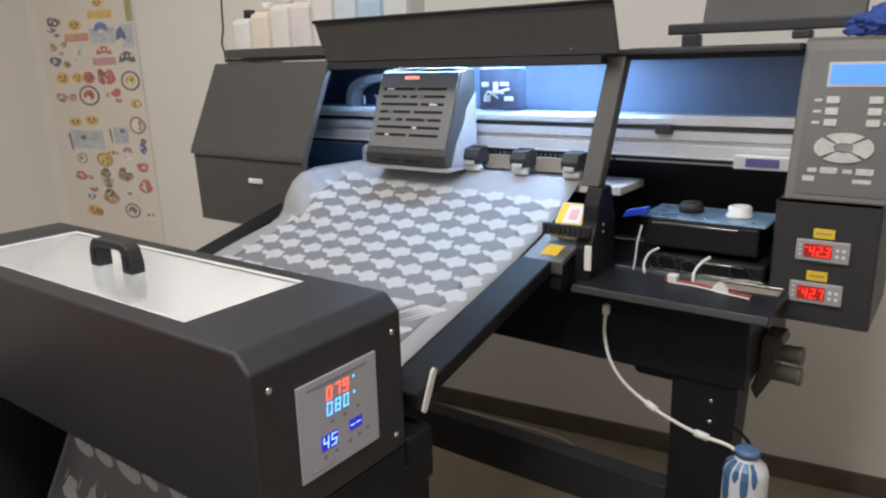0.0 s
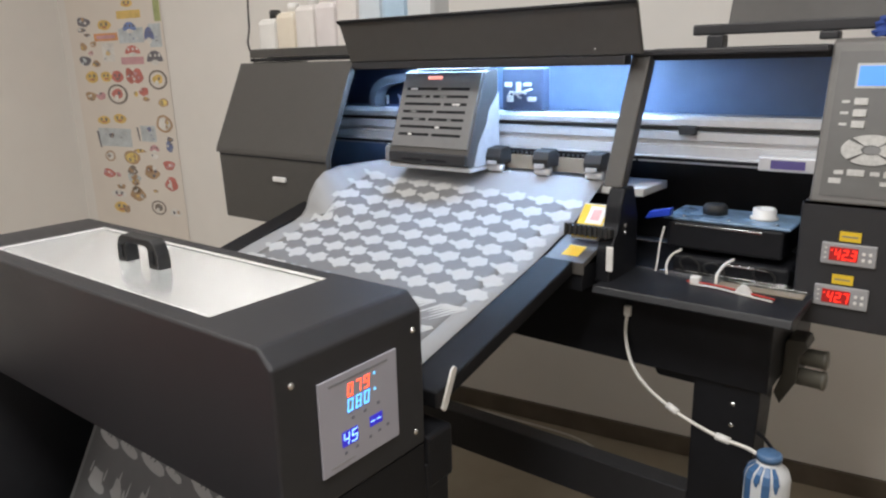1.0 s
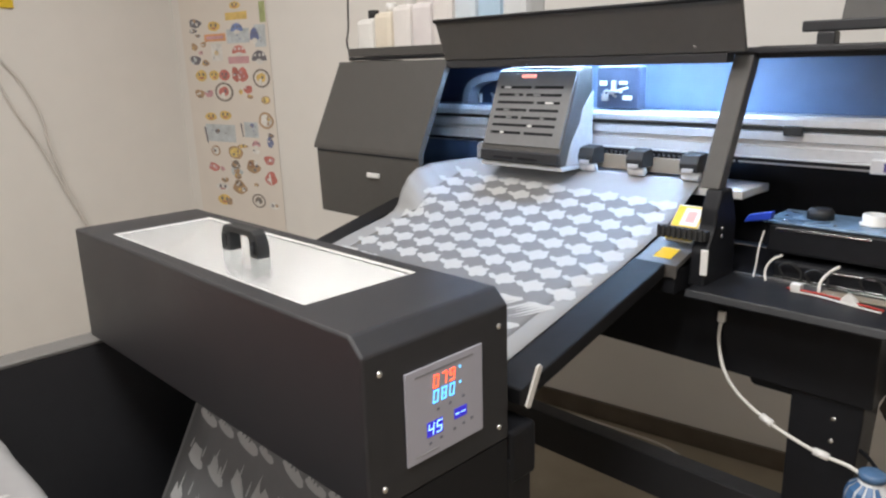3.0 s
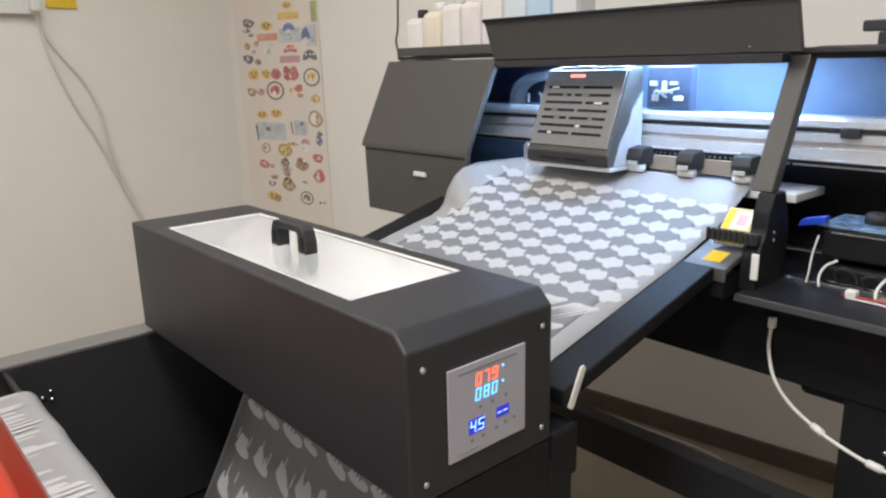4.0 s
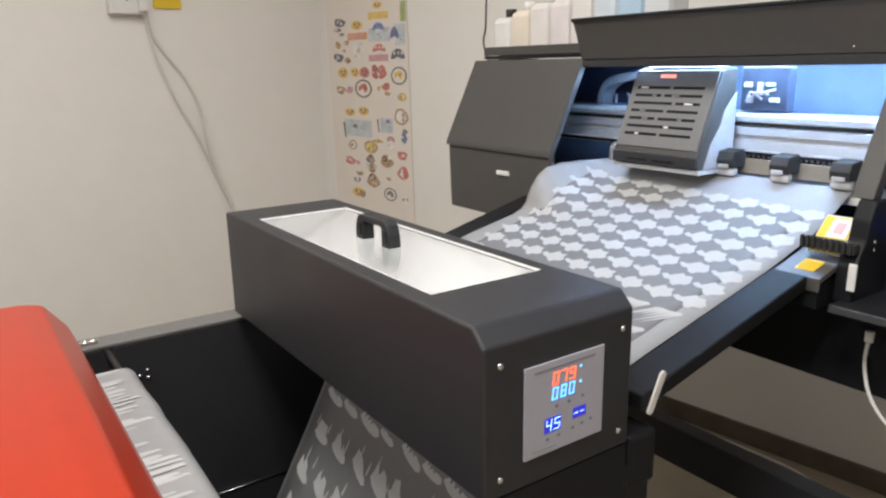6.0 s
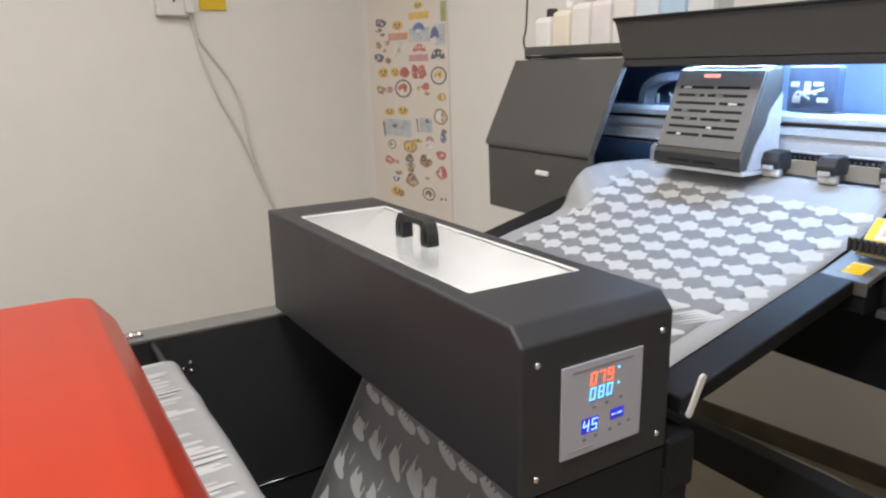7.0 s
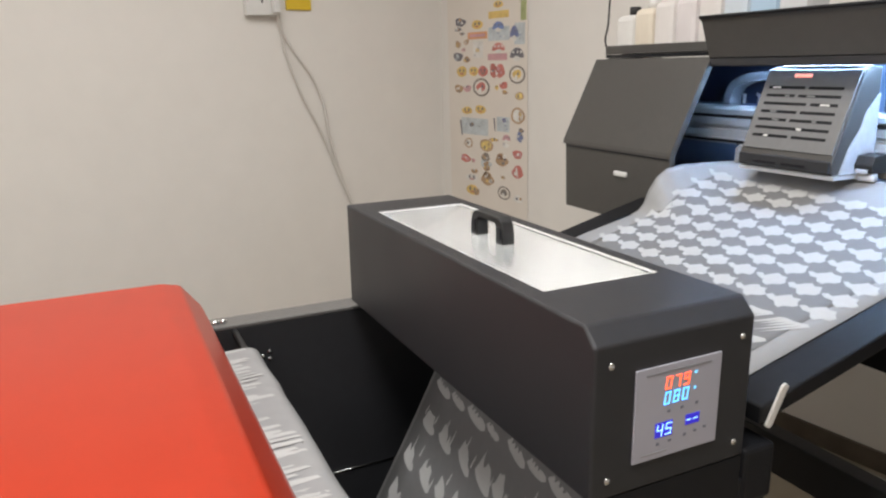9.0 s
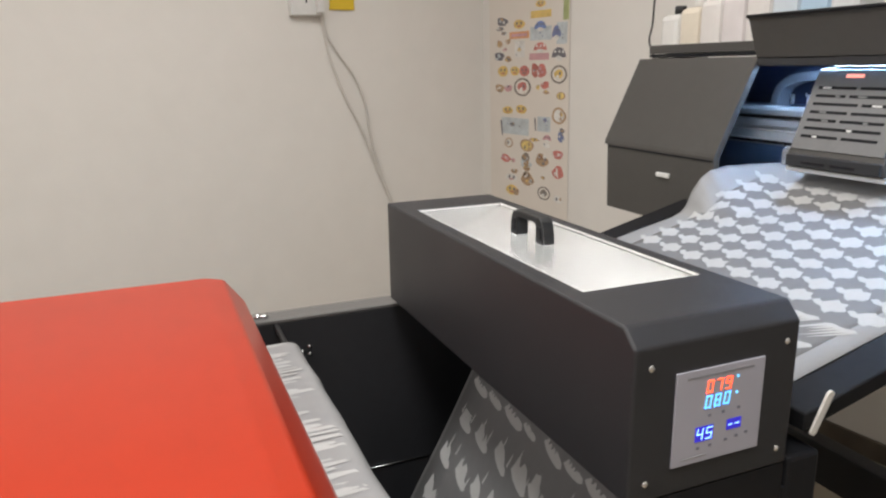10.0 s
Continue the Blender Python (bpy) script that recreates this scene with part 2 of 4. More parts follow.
def pull(x0, x1, y, z, h):
    """A bow handle: two wide feet, a bar with rounded shoulders."""
    bm = bmesh.new()
    outer = [(x0 - 0.013, z), (x0 - 0.012, z + 0.02), (x0 - 0.006, z + h - 0.006), (x0 + 0.004, z + h),
             (x1 - 0.004, z + h), (x1 + 0.006, z + h - 0.006), (x1 + 0.012, z + 0.02), (x1 + 0.013, z)]
    inner = [(x1 - 0.013, z), (x1 - 0.012, z + h - 0.016), (x1 - 0.016, z + h - 0.011), (x0 + 0.016, z + h - 0.011),
             (x0 + 0.012, z + h - 0.016), (x0 + 0.013, z)]
    return prism(outer + inner, "y", y - 0.011, y + 0.011, 0.002, bm)


for a, b, c, d in ((WX0, WX1, WY0, WY0 + 0.004), (WX0, WX1, WY1 - 0.004, WY1), (WX0, WX0 + 0.004, WY0 + 0.0041, WY1 - 0.0041), (WX1 - 0.004, WX1, WY0 + 0.0041, WY1 - 0.0041)):
    part("lid_rim", box(a + 0.0003, b - 0.0003, c + 0.0003, d - 0.0003, Z1 - 0.0038, Z1 - 0.0008, 0.0005), WHITE, curer, "narrow white rim of the lid")
handle = part("handle", pull(-0.486, -0.400, 0.1, Z1 - 0.004, 0.043), RUBBER, lid, "black plastic bow handle")
for x in (-0.486, -0.400):
    part("foot_recess", box(x - 0.007, x + 0.007, 0.0872, 0.0888, Z1 + 0.004, Z1 + 0.024, 0.0005), BLACK2, handle)
for y, z in ((0, 0.86), (0.197, 0.86), (0, 0.719), (0.197, 0.719)):
    screw((X1, y, z), "x", curer)

SEGMENTS = {"0": "abcdef", "1": "bc", "2": "abged", "3": "abgcd", "4": "fgbc", "5": "afgcd", "7": "abc", "8": "abcdefg",
            "9": "abcdfg", "-": "g"}


def digit(ch, w, h, place):
    """A seven-segment digit as flat bars; place(u, v) gives the corner on the display for u right and v up."""
    t = h * 0.085
    bars = {"a": (0, h - t, w, h), "g": (0, h / 2 - t / 2, w, h / 2 + t / 2), "d": (0, 0, w, t), "f": (0, h / 2, t, h), "b": (w - t, h / 2, w, h),
            "e": (0, 0, t, h / 2), "c": (w - t, 0, w, h / 2)}
    bm = bmesh.new()
    for s in SEGMENTS[ch]:
        u0, v0, u1, v1 = bars[s]
        lean = 0.12
        q = [(u0 + v0 * lean, v0), (u1 + v0 * lean, v0), (u1 + v1 * lean, v1), (u0 + v1 * lean, v1)]
        lo = [bm.verts.new(place(u, v, 0)) for u, v in q]
        hi = [bm.verts.new(place(u, v, 0.0006)) for u, v in q]
        bm.faces.new(hi)
        bm.faces.new(lo[::-1])
        for i in range(4):
            bm.faces.new((lo[i], lo[(i + 1) % 4], hi[(i + 1) % 4], hi[i]))
    return bm


PY0, PY1, PZ0, PZ1 = 0.034, 0.163, 0.731, 0.848
# Silver foil; the digits' blue glow is put into its colour.
display = part("control_panel", box(X1, X1 + 0.003, PY0, PY1, PZ0, PZ1, 0.001),
               material("blue_glow_panel_foil", (0.44, 0.435, 0.50), 0.32, 0.1, scale=20, vary=0.04), curer,
               "silver control panel with lit digits")


def on_panel(u0, v0):
    return lambda u, v, d: (X1 + 0.0032 + d, PY0 + u0 + u, PZ0 + v0 + v)


def foil(u0, u1, v0, v1, mat, name, label=""):
    return part(name, box(X1 + 0.0022, X1 + 0.0034, PY0 + u0, PY0 + u1, PZ0 + v0, PZ0 + v1, 0), mat, display, label)


foil(0.015, 0.112, 0.1065, 0.1095, material("grey_print", (0.25, 0.25, 0.27), 0.4), "printed_bar")
foil(0.031, 0.057, 0.0265, 0.0455, WINBLUE, "digit_window", "dark blue digit window")
foil(0.077, 0.099, 0.0330, 0.0465, WINBLUE, "digit_window", "dark blue digit window")
for text, u0, v0, w, h, mat in (("079", 0.043, 0.0862, 0.0082, 0.0152, SEG_AMBER), ("080", 0.042, 0.0675, 0.0082, 0.0152, SEG_CYAN),
                                ("45", 0.0325, 0.0285, 0.0088, 0.0148, SEG_BLUE), ("--", 0.078, 0.0325, 0.0068, 0.0140, SEG_BLUE)):
    for k, ch in enumerate(text):
        part("lit_digit", digit(ch, w, h, on_panel(u0 + k * (0.0135 if w < 0.0088 and text != "--" else w * 1.5), v0)), mat, display)
for u, v in ((0.087, 0.078), (0.087, 0.098)):
    foil(u, u + 0.003, v, v + 0.003, SEG_CYAN, "indicator_light", "small lit indicator")
for u, v in ((0.048, 0.056), (0.068, 0.0565), (0.091, 0.0575), (0.034, 0.0165), (0.052, 0.0175), (0.075, 0.0195), (0.091, 0.021), (0.106, 0.0225)):
    foil(u, u + 0.0045, v, v + 0.0035, material("grey_key", (0.2, 0.2, 0.25), 0.4), "key")
foil(0.012, 0.050, 0.007, 0.009, material("grey_print_pale", (0.33, 0.33, 0.35), 0.4), "printed_bar")

# ---- powder tray below the oven ----
tray = thing("powder_tray", (-0.43, 0.0, 0), "black steel powder tray frame below the oven", "machine frame")
part("side_plate", box(-0.925, -0.87, -0.31, 0.30, 0.10, 0.664, 0.003), BLACK, tray)
# Rim has the plate's black paint; grazing light is put into its grey.
part("rim", box(-0.928, -0.868, -0.312, 0.02, 0.664, 0.672, 0.002), GREY2, tray, "black upper rim, grazing light put in as grey")
part("end_plate", box(-0.014, -0.001, -0.02, 0.215, 0.0, 0.6945, 0.0005), BLACK2, tray)
part("back_plate", box(-0.868, -0.014, 0.20, 0.206, 0.10, 0.69, 0.001), BLACK2, tray)
part("tray_floor", box(-0.868, -0.014, -0.60, 0.198, 0.06, 0.075, 0.002), BLACK2, tray)
part("front_plate", box(-0.868, -0.014, -0.36, -0.354, 0.08, 0.55, 0.001), BLACK2, tray)
# Bright rod stands in for the reflection along the tray's lower seam.
part("seam_line", tube([(-0.866, -0.16, 0.279), (-0.866, 0.12, 0.281)], 0.0016, 8), STEEL, tray, "thin bright rod along the tray's lower seam")
part("leg", box(-0.91, -0.86, 0.20, 0.25, 0.0, 0.69, 0.003), BLACK, tray)
part("leg", box(-0.06, 0.0, 0.215, 0.265, 0.0, 0.66, 0.003), BLACK2, tray)
part("bracket", box(-0.07, 0.002, 0.219, 0.275, 0.62, 0.700, 0.006), BLACK2, tray)
for y, z in ((-0.302, 0.676), (-0.287, 0.676)):
    bm = lathe([(0.009, 0), (0.009, 0.006), (0.004, 0.009)], (-0.895, y, 0.672), "z", 12)
    part("bolt", bm, STEEL, tray, "bright steel hinge bolt")
for y, z in ((-0.215, 0.592), (-0.20, 0.585), (-0.20, 0.602)):
    part("bolt", lathe([(0.0045, 0), (0.0045, 0.003)], (-0.87, y, z), "x", 10), STEEL, tray, "bright steel bolt head")

# ---- film ----
FX0, FX1 = -0.712, -0.068


def edge(y):
    """The film's free edge, drawn in where it passes the printer's end cover."""
    return float(np.interp(y, [0.50, 0.62, 0.66, 0.70], [FX0, -0.702, -0.684, -0.676]))


def bed(x, y):
    """Height of the film: on its sloping table, rising over the platen, its free edge curling up beside the printer."""
    z = float(np.interp(y, [0.16, 0.225, 0.245], [0.738, 0.745, 0.748])) if y < 0.245 else 0.748 + 0.252 * (y - 0.245)
    z += float(np.interp(y, [0.62, 0.67, 0.72, 0.765, 0.82, 0.88, 0.96], [0, 0.003, 0.006, 0.012, 0.024, 0.041, 0.016]))
    curl = float(np.interp(y, [0.61, 0.63, 0.64, 0.65, 0.665, 0.69, 0.735, 0.80, 0.85, 0.88], [0, 0.006, 0.018, 0.048, 0.070, 0.082, 0.075, 0.047, 0.02, 0.003]))
    return z + curl * max(0.0, 1 - max(0.0, x - edge(y)) / 0.13) ** 2 + 0.0008 * math.sin(x * 23 + y * 9)


def sheet(fn, us, vs, thick=0.0007):
    bm = bmesh.new()
    top = [[bm.verts.new(fn(u, v)) for v in vs] for u in us]
    low = [[bm.verts.new(q.co - Vector((0, 0, thick))) for q in row] for row in top]
    n, m = len(us), len(vs)
    for i in range(n - 1):
        for j in range(m - 1):
            for g, s in ((top, 1), (low, -1)):
                f = bm.faces.new((g[i][j], g[i + 1][j], g[i + 1][j + 1], g[i][j + 1])[::s])
                f.smooth = True
    rim = [(i, 0) for i in range(n)] + [(n - 1, j) for j in range(1, m)] + [(i, m - 1) for i in range(n - 2, -1, -1)] + [(0, j) for j in range(m - 2, 0, -1)]
    for (a, b), (c, d) in zip(rim, rim[1:] + rim[:1]):
        bm.faces.new((top[a][b], low[a][b], low[c][d], top[c][d]))
    return bm


film = solid("printed_film", sheet(lambda u, v: (edge(v) + (FX1 - edge(v)) * u, v, bed(edge(v) + (FX1 - edge(v)) * u, v)), np.concatenate((np.linspace(0, 0.24, 20), np.linspace(0.27, 1, 14))), np.linspace(0.16, 0.96, 161)), FILM,
             "matte grey transfer film with white printed motifs, curling from the printer", "film")

# Outline of one motif in millimetres: a slanting blot with an arm and notches.
MOTIF = [(-42, 7), (-35, 13), (-23, 8), (-16, 17), (-7, 25), (4, 19), (17, 21), (20, 11), (28, 1), (24, -8), (11, -11), (6, -20), (-6, -15), (-14, -5), (-28, -3)]


def on_film(x, y, lift=0.0007):
    """A place of the print; where the edge curls up the film has run further for the same y."""
    over = max(0.0, bed(x, y) - 0.748 - 0.252 * (y - 0.245) - 0.012)
    x, y = max(edge(y) + 0.004, x + over * 0.5), y - over * 1.0
    return Vector((x, y, bed(x, y) + lift))


def patch(outline, place):
    bm = bmesh.new()
    f = bm.faces.new([bm.verts.new((u, v, 0)) for u, v in outline])
    bmesh.ops.triangulate(bm, faces=[f])
    bmesh.ops.subdivide_edges(bm, edges=bm.edges[:], cuts=1, use_grid_fill=True)
    for q in bm.verts:
        q.co = place(q.co.x, q.co.y)
    ext = bmesh.ops.extrude_face_region(bm, geom=bm.faces[:])
    for q in ext["geom"]:
        if isinstance(q, bmesh.types.BMVert):
            q.co.z += 0.00012
    return bm


rng = random.Random(4)


def row_y(x, r):
    return 0.478 + 0.042 * (-0.105 - x) + 0.0475 * r


part("printed_ground", sheet(lambda u, q: on_film(u, row_y(u, q), 0.0005), np.linspace(-0.655, -0.107, 30), np.linspace(-4.6, 7.1, 90), 0.0002), GROUND_INK, film, "darker grey printed ground between the motifs")
for r in range(8):
    for c in range(9):
        cx = -0.105 - 0.0665 * c
        cy = row_y(cx, r)
        out = [(u * 0.00094 + rng.uniform(-1, 1) * 0.0014, q * 0.00094 + rng.uniform(-1, 1) * 0.0014) for u, q in MOTIF]
        part("printed_motif", patch(out, lambda u, q: on_film(cx + u, cy + q, 0.0009)), INK, film)


def comb(fingers, wide, tall):
    """A blot with slanting fingers of uneven length."""
    out = [(-wide / 2, 0.001), (-wide / 3, 0.005), (0.0, 0.003), (wide / 3, 0.006), (wide / 2, 0.001)]
    step = wide / fingers
    for k in range(fingers):
        u = wide / 2 - k * step
        d = tall * rng.uniform(0.45, 1.0)
        out += [(u - step * 0.05 - d * 0.25, -d * 0.6), (u - step * 0.35 - d * 0.4, -d), (u - step * 0.65 - d * 0.2, -d * 0.55), (u - step * 0.85, -0.001 - rng.uniform(0, 0.003))]
    return out


# Comb-like blots below the last row of motifs.
for cy, shift in ((0.437, 0.0), (0.372, -0.02)):
    for c in range(9):
        cx = -0.118 - 0.0665 * c + shift
        part("printed_motif", patch([(u + 0.5 * q, q) for u, q in comb(5, 0.056, 0.058)], lambda u, q: on_film(cx + u, cy + 0.042 * (-0.105 - cx) + q, 0.0009)), INK, film)

# The same web of film hanging from the oven's underside into the tray and up again over the guide bar.
WEB = [Vector(p) for p in ((0, 0.19, 0.70), (0, 0.152, 0.63), (0, 0.111, 0.552), (0, 0.048, 0.433), (0, -0.025, 0.302), (0, -0.075, 0.21), (0, -0.12, 0.15), (0, -0.165, 0.13),
                           (0, -0.21, 0.17), (0, -0.23, 0.30), (0, -0.244, 0.45), (0, -0.247, 0.60), (0, -0.249, 0.655), (0, -0.256, 0.672),
                           (0, -0.271, 0.679), (0, -0.30, 0.679), (0, -0.335, 0.678))]
WEBC = curve(WEB, 6)


def on_web(x, k, lift=0.0):
    i = int(min(len(WEBC) - 2, max(0, k)))
    p = WEBC[i].lerp(WEBC[i + 1], k - i)
    d = (WEBC[i + 1] - WEBC[i]).normalized()
    n = Vector((0, -d.z, d.y))
    n = n if n.z >= 0 else -n
    wave = 0.0016 * math.sin(31 * x) + 0.0016 * math.sin(77 * x + 1) if k > 70 else 0.0
    return Vector((x, p.y + wave, p.z + 0.5 * wave)) + n * lift


web = solid("hanging_film", sheet(lambda u, v: on_web(u, v), np.linspace(FX0, FX1, 9), list(range(len(WEBC)))), FILM,
            "grey transfer film with white print hanging below the oven", "film")


part("printed_ground", sheet(lambda u, v: on_web(u, v, 0.0008), np.linspace(FX0 + 0.01, FX1 - 0.01, 9), list(np.linspace(8, 66, 80)), 0.0002), GROUND_INK, web, "darker grey printed ground")


def web_patch(outline, x, k):
    bm = bmesh.new()
    vs = [bm.verts.new(on_web(x + u, k + q, 0.0016)) for u, q in outline]
    bmesh.ops.triangulate(bm, faces=[bm.faces.new(vs)])
    return bm


for row, k0 in enumerate((12.6, 16.3, 19.8, 23.2, 27)):
    for c in range(8):
        x = -0.655 + 0.072 * c + rng.uniform(-0.010, 0.010) + 0.014 * (row % 2)
        big, slope_k = rng.uniform(0.62, 1.12), rng.uniform(6, 22)
        out = [(-0.029, 0.35), (-0.016, 0.75), (0.004, 0.8), (0.022, 0.65), (0.031, 0.2), (0.027, -0.3), (0.016, -0.45)]
        for j in range(4):
            u = 0.010 - j * 0.0098
            d = rng.uniform(0.5, 1.5) if row else rng.uniform(0.0, 0.25)
            out += [(u + 0.0015, -0.35 - d), (u - 0.002, -0.4 - d), (u - 0.0045, -0.1), (u - 0.0075, 0.0)]
        part("printed_motif", web_patch([(a * 1.2 * big, (b * 0.78 + a * slope_k) * big) for a, b in out], x, k0), INK, web)
for row in range(1, 5):
    for c in range(15):
        x, k0, d = -0.67 + 0.04 * c + rng.uniform(-0.012, 0.012), 12.6 + 3.5 * row + rng.uniform(-1.3, 0.6), rng.uniform(0.5, 1.4)
        part("printed_stroke", web_patch([(-0.0022, 0.3), (0.0028, 0.4), (0.0045, -d * 0.6), (0.0030, -d), (0.0005, -d * 0.5)], x, k0), INK, web)
PALE_FILM = material("pale_back_print", (0.28, 0.28, 0.285), 0.4, scale=40, vary=0.06)
strip_x = np.linspace(FX0 + 0.004, FX1 - 0.004, 7)
bm = bmesh.new()
rows = [[bm.verts.new(on_web(float(x), k, 0.0009)) for x in strip_x] for k in range(72, 97, 2)]
for a, b in zip(rows, rows[1:]):
    for i in range(6):
        bm.faces.new((a[i], a[i + 1], b[i + 1], b[i])).smooth = True
part("printed_ground", bm, PALE_FILM, web, "pale printed band at the guide bar")
for c in range(44):
    x = FX0 + 0.008 + 0.0146 * c + rng.uniform(-0.003, 0.003)
    if c % 8 == 5 and c > 9:
        continue
    tall, wide, lean = rng.uniform(6, 13), rng.uniform(0.0035, 0.0062), rng.uniform(-0.002, 0.004)
    part("printed_stroke", web_patch([(-wide - 0.002, 96), (wide + 0.002, 96), (wide + lean, 96 - tall * 0.55), (wide * 0.7 + lean, 96 - tall), (-wide * 0.6 + lean, 96 - tall * 0.9), (-wide + lean, 96 - tall * 0.5)], x, 0), INK, web)
bar = solid("guide_bar", tube([(-0.868, -0.268, 0.659), (-0.672, -0.268, 0.659), (-0.671, -0.268, 0.659), (-0.07, -0.268, 0.659), (-0.069, -0.268, 0.659), (-0.014, -0.268, 0.659)], [0.006, 0.006, 0.0175, 0.0175, 0.006, 0.006], 20), BLACK, "round black guide bar under the film", "bar")

# ---- red hood of the next machine ----
hood = thing("red_cover", (-0.4, -0.6, 0), "glossy red painted steel machine cover", "machine cover")
HOOD = [(-0.95, 0.45), (-0.95, 0.74), (-0.93, 0.785), (-0.40, 0.785), (-0.366, 0.778), (-0.330, 0.73), (-0.319, 0.70), (-0.319, 0.63), (-0.34, 0.45)]
bm = prism(HOOD, "x", -0.855, 0.06)
bmesh.ops.bevel(bm, geom=[e for e in bm.edges if abs(e.verts[0].co.x - e.verts[1].co.x) < 1e-6 or e.calc_length() > 0.5], offset=0.005, segments=3,
                affect="EDGES", profile=0.5)
part("cover", bm, RED, hood)
part("base", box(-0.84, 0.05, -0.94, -0.37, 0.0, 0.45, 0.004), BLACK, hood, "black lower cabinet")

# ---- printer ----
printer = thing("film_printer", (-0.3, 0.95, 0), "black wide-format film printer with its front lid open", "printer")
SIDE = [(0.706, 0.795), (0.700, 0.972), (0.702, 0.980), (0.805, 1.193), (1.07, 1.193), (1.07, 1.181), (0.815, 1.181), (0.715, 0.972), (0.719, 0.807), (1.07, 0.807), (1.07, 0.795)]
CAP = [(0.700, 0.968), (0.702, 0.980), (0.805, 1.193), (1.07, 1.193), (1.07, 0.968)]
cover = part("side_cover", prism(SIDE, "x", -1.0885, -0.680), GREY, printer, "dark grey moulded end cover")
part("end_wall", prism([(0.7085, 0.7955), (0.704, 0.967), (1.068, 0.967), (1.068, 0.7955)], "x", -1.090, -1.078), GREY, cover)
part("end_cap", prism(CAP, "x", -1.102, -1.089), GREY, cover)
part("seam", prism([(0.7005, 0.962), (0.7005, 0.966), (0.6985, 0.966), (0.6985, 0.962)], "x", -1.085, -0.684), BLACK2, cover)
part("recessed_grip", box(-0.875, -0.827, 0.6965, 0.703, 0.906, 0.918, 0.002), WHITE, cover, "small white grip")

part("lower_body", box(-0.70, 0.30, 0.745, 1.06, 0.635, 0.79, 0.003), BLACK2, printer)
part("back_panel", box(-1.07, 0.33, 1.06, 1.068, 0.79, 1.193, 0), NAVY, printer, "inner back panel tinted blue for the LED light")
part("top_deck", box(-0.69, 0.32, 0.835, 1.07, 1.187, 1.197, 0.002), BLACK, printer)
part("header_bar", box(-0.69, 0.0, 0.802, 0.833, 1.1718, 1.189, 0.002), BLACK, printer)
part("led_strip", box(-0.672, 0.0, 0.866, 0.876, 1.1785, 1.180, 0), LED2, printer, "lit bluish LED strip behind the header")
led = part("led_strip", box(-0.672, -0.06, 0.934, 0.947, 1.1785, 1.180, 0), LED, printer, "lit bluish-white LED strip")

# Open lid, leaning a little forward, with its folded top edge.
LIDP = [(0.800, 1.190), (0.771, 1.268), (0.763, 1.276), (0.766, 1.281), (0.778, 1.277), (0.812, 1.192)]
front_lid = part("front_lid", prism(LIDP, "x", -0.683, 0.032, 0.0015), GREY, printer, "open dark grey front lid")
part("lid_edge", tube([(-0.684, 0.766, 1.277), (0.033, 0.766, 1.277)], 0.004, 8), BLACK2, front_lid)
part("lid_stop", lathe([(0.003, 0), (0.003, 0.003)], (-0.055, 0.795, 1.199), "z", 8), STEEL, front_lid)

# Carriage rail: an aluminium extrusion with grooves, and the belt in it.
RAIL = [(0.925, 1.000), (0.925, 1.018), (0.933, 1.020), (0.933, 1.028), (0.925, 1.030), (0.925, 1.045), (0.932, 1.047), (0.932, 1.055), (0.925, 1.057),
        (0.925, 1.068), (0.931, 1.075), (0.99, 1.075), (0.99, 1.000)]
rail = part("carriage_rail", prism(RAIL, "x", -1.06, 0.32), ALU, printer, "grooved aluminium carriage rail")
part("belt", box(-1.06, 0.32, 0.928, 0.932, 1.0475, 1.0545, 0), RUBBER, rail, "black toothed belt")
for x in (-0.635, -0.372, 0.08):
    part("belt_clip", box(x - 0.017, x + 0.017, 0.914, 0.924, 1.040, 1.058, 0.003), RUBBER, rail)
part("lower_rail", box(-1.06, 0.32, 0.918, 0.99, 0.986, 0.999, 0.001), ALU, rail)
strip = part("encoder_strip", box(-1.0, 0.32, 0.9145, 0.9175, 0.990, 0.9965, 0), BLACK2, rail, "dark toothed encoder strip")
for k in range(60):
    part("tooth", box(-0.685 + k * 0.0113, -0.680 + k * 0.0113, 0.9125, 0.9143, 0.9865, 0.9905, 0), BLACK2, strip)
part("guide_strip", box(-0.60, -0.03, 0.905, 0.912, 0.953, 0.984, 0.001), BROWN, printer, "brown strip behind the pinch rollers")
part("platen", box(-0.70, 0.016, 0.875, 1.0, 0.922, 0.938, 0.002), WHITE, printer, "white platen")
part("front_apron", box(-0.70, 0.0, 0.80, 0.872, 0.79, 0.868, 0.003), BLACK2, printer)


def pinch_roller(x):
    ob = part("pinch_roller", prism([(0.862, 0.966), (0.858, 0.982), (0.866, 0.999), (0.90, 1.003), (0.91, 0.985), (0.905, 0.966)], "x", x - 0.019, x + 0.019, 0.002),
              RUBBER, printer, "black pinch roller block")
    part("roller", tube([(x - 0.017, 0.874, 0.958), (x + 0.017, 0.874, 0.958)], 0.0095, 14), WHITE, ob, "pale rubber roller")
    part("spring_clip", box(x - 0.012, x + 0.012, 0.8545, 0.858, 0.966, 0.974, 0.001), ALU, ob)


for k in range(5):
    pinch_roller(-0.561 + 0.1185 * k)
part("film_guide", prism([(0.875, 0.950), (0.875, 0.985), (0.89, 0.992), (0.92, 0.992), (0.92, 0.950)], "x", -0.655, -0.618, 0.002), CLEAR, printer, "clear film edge guide")

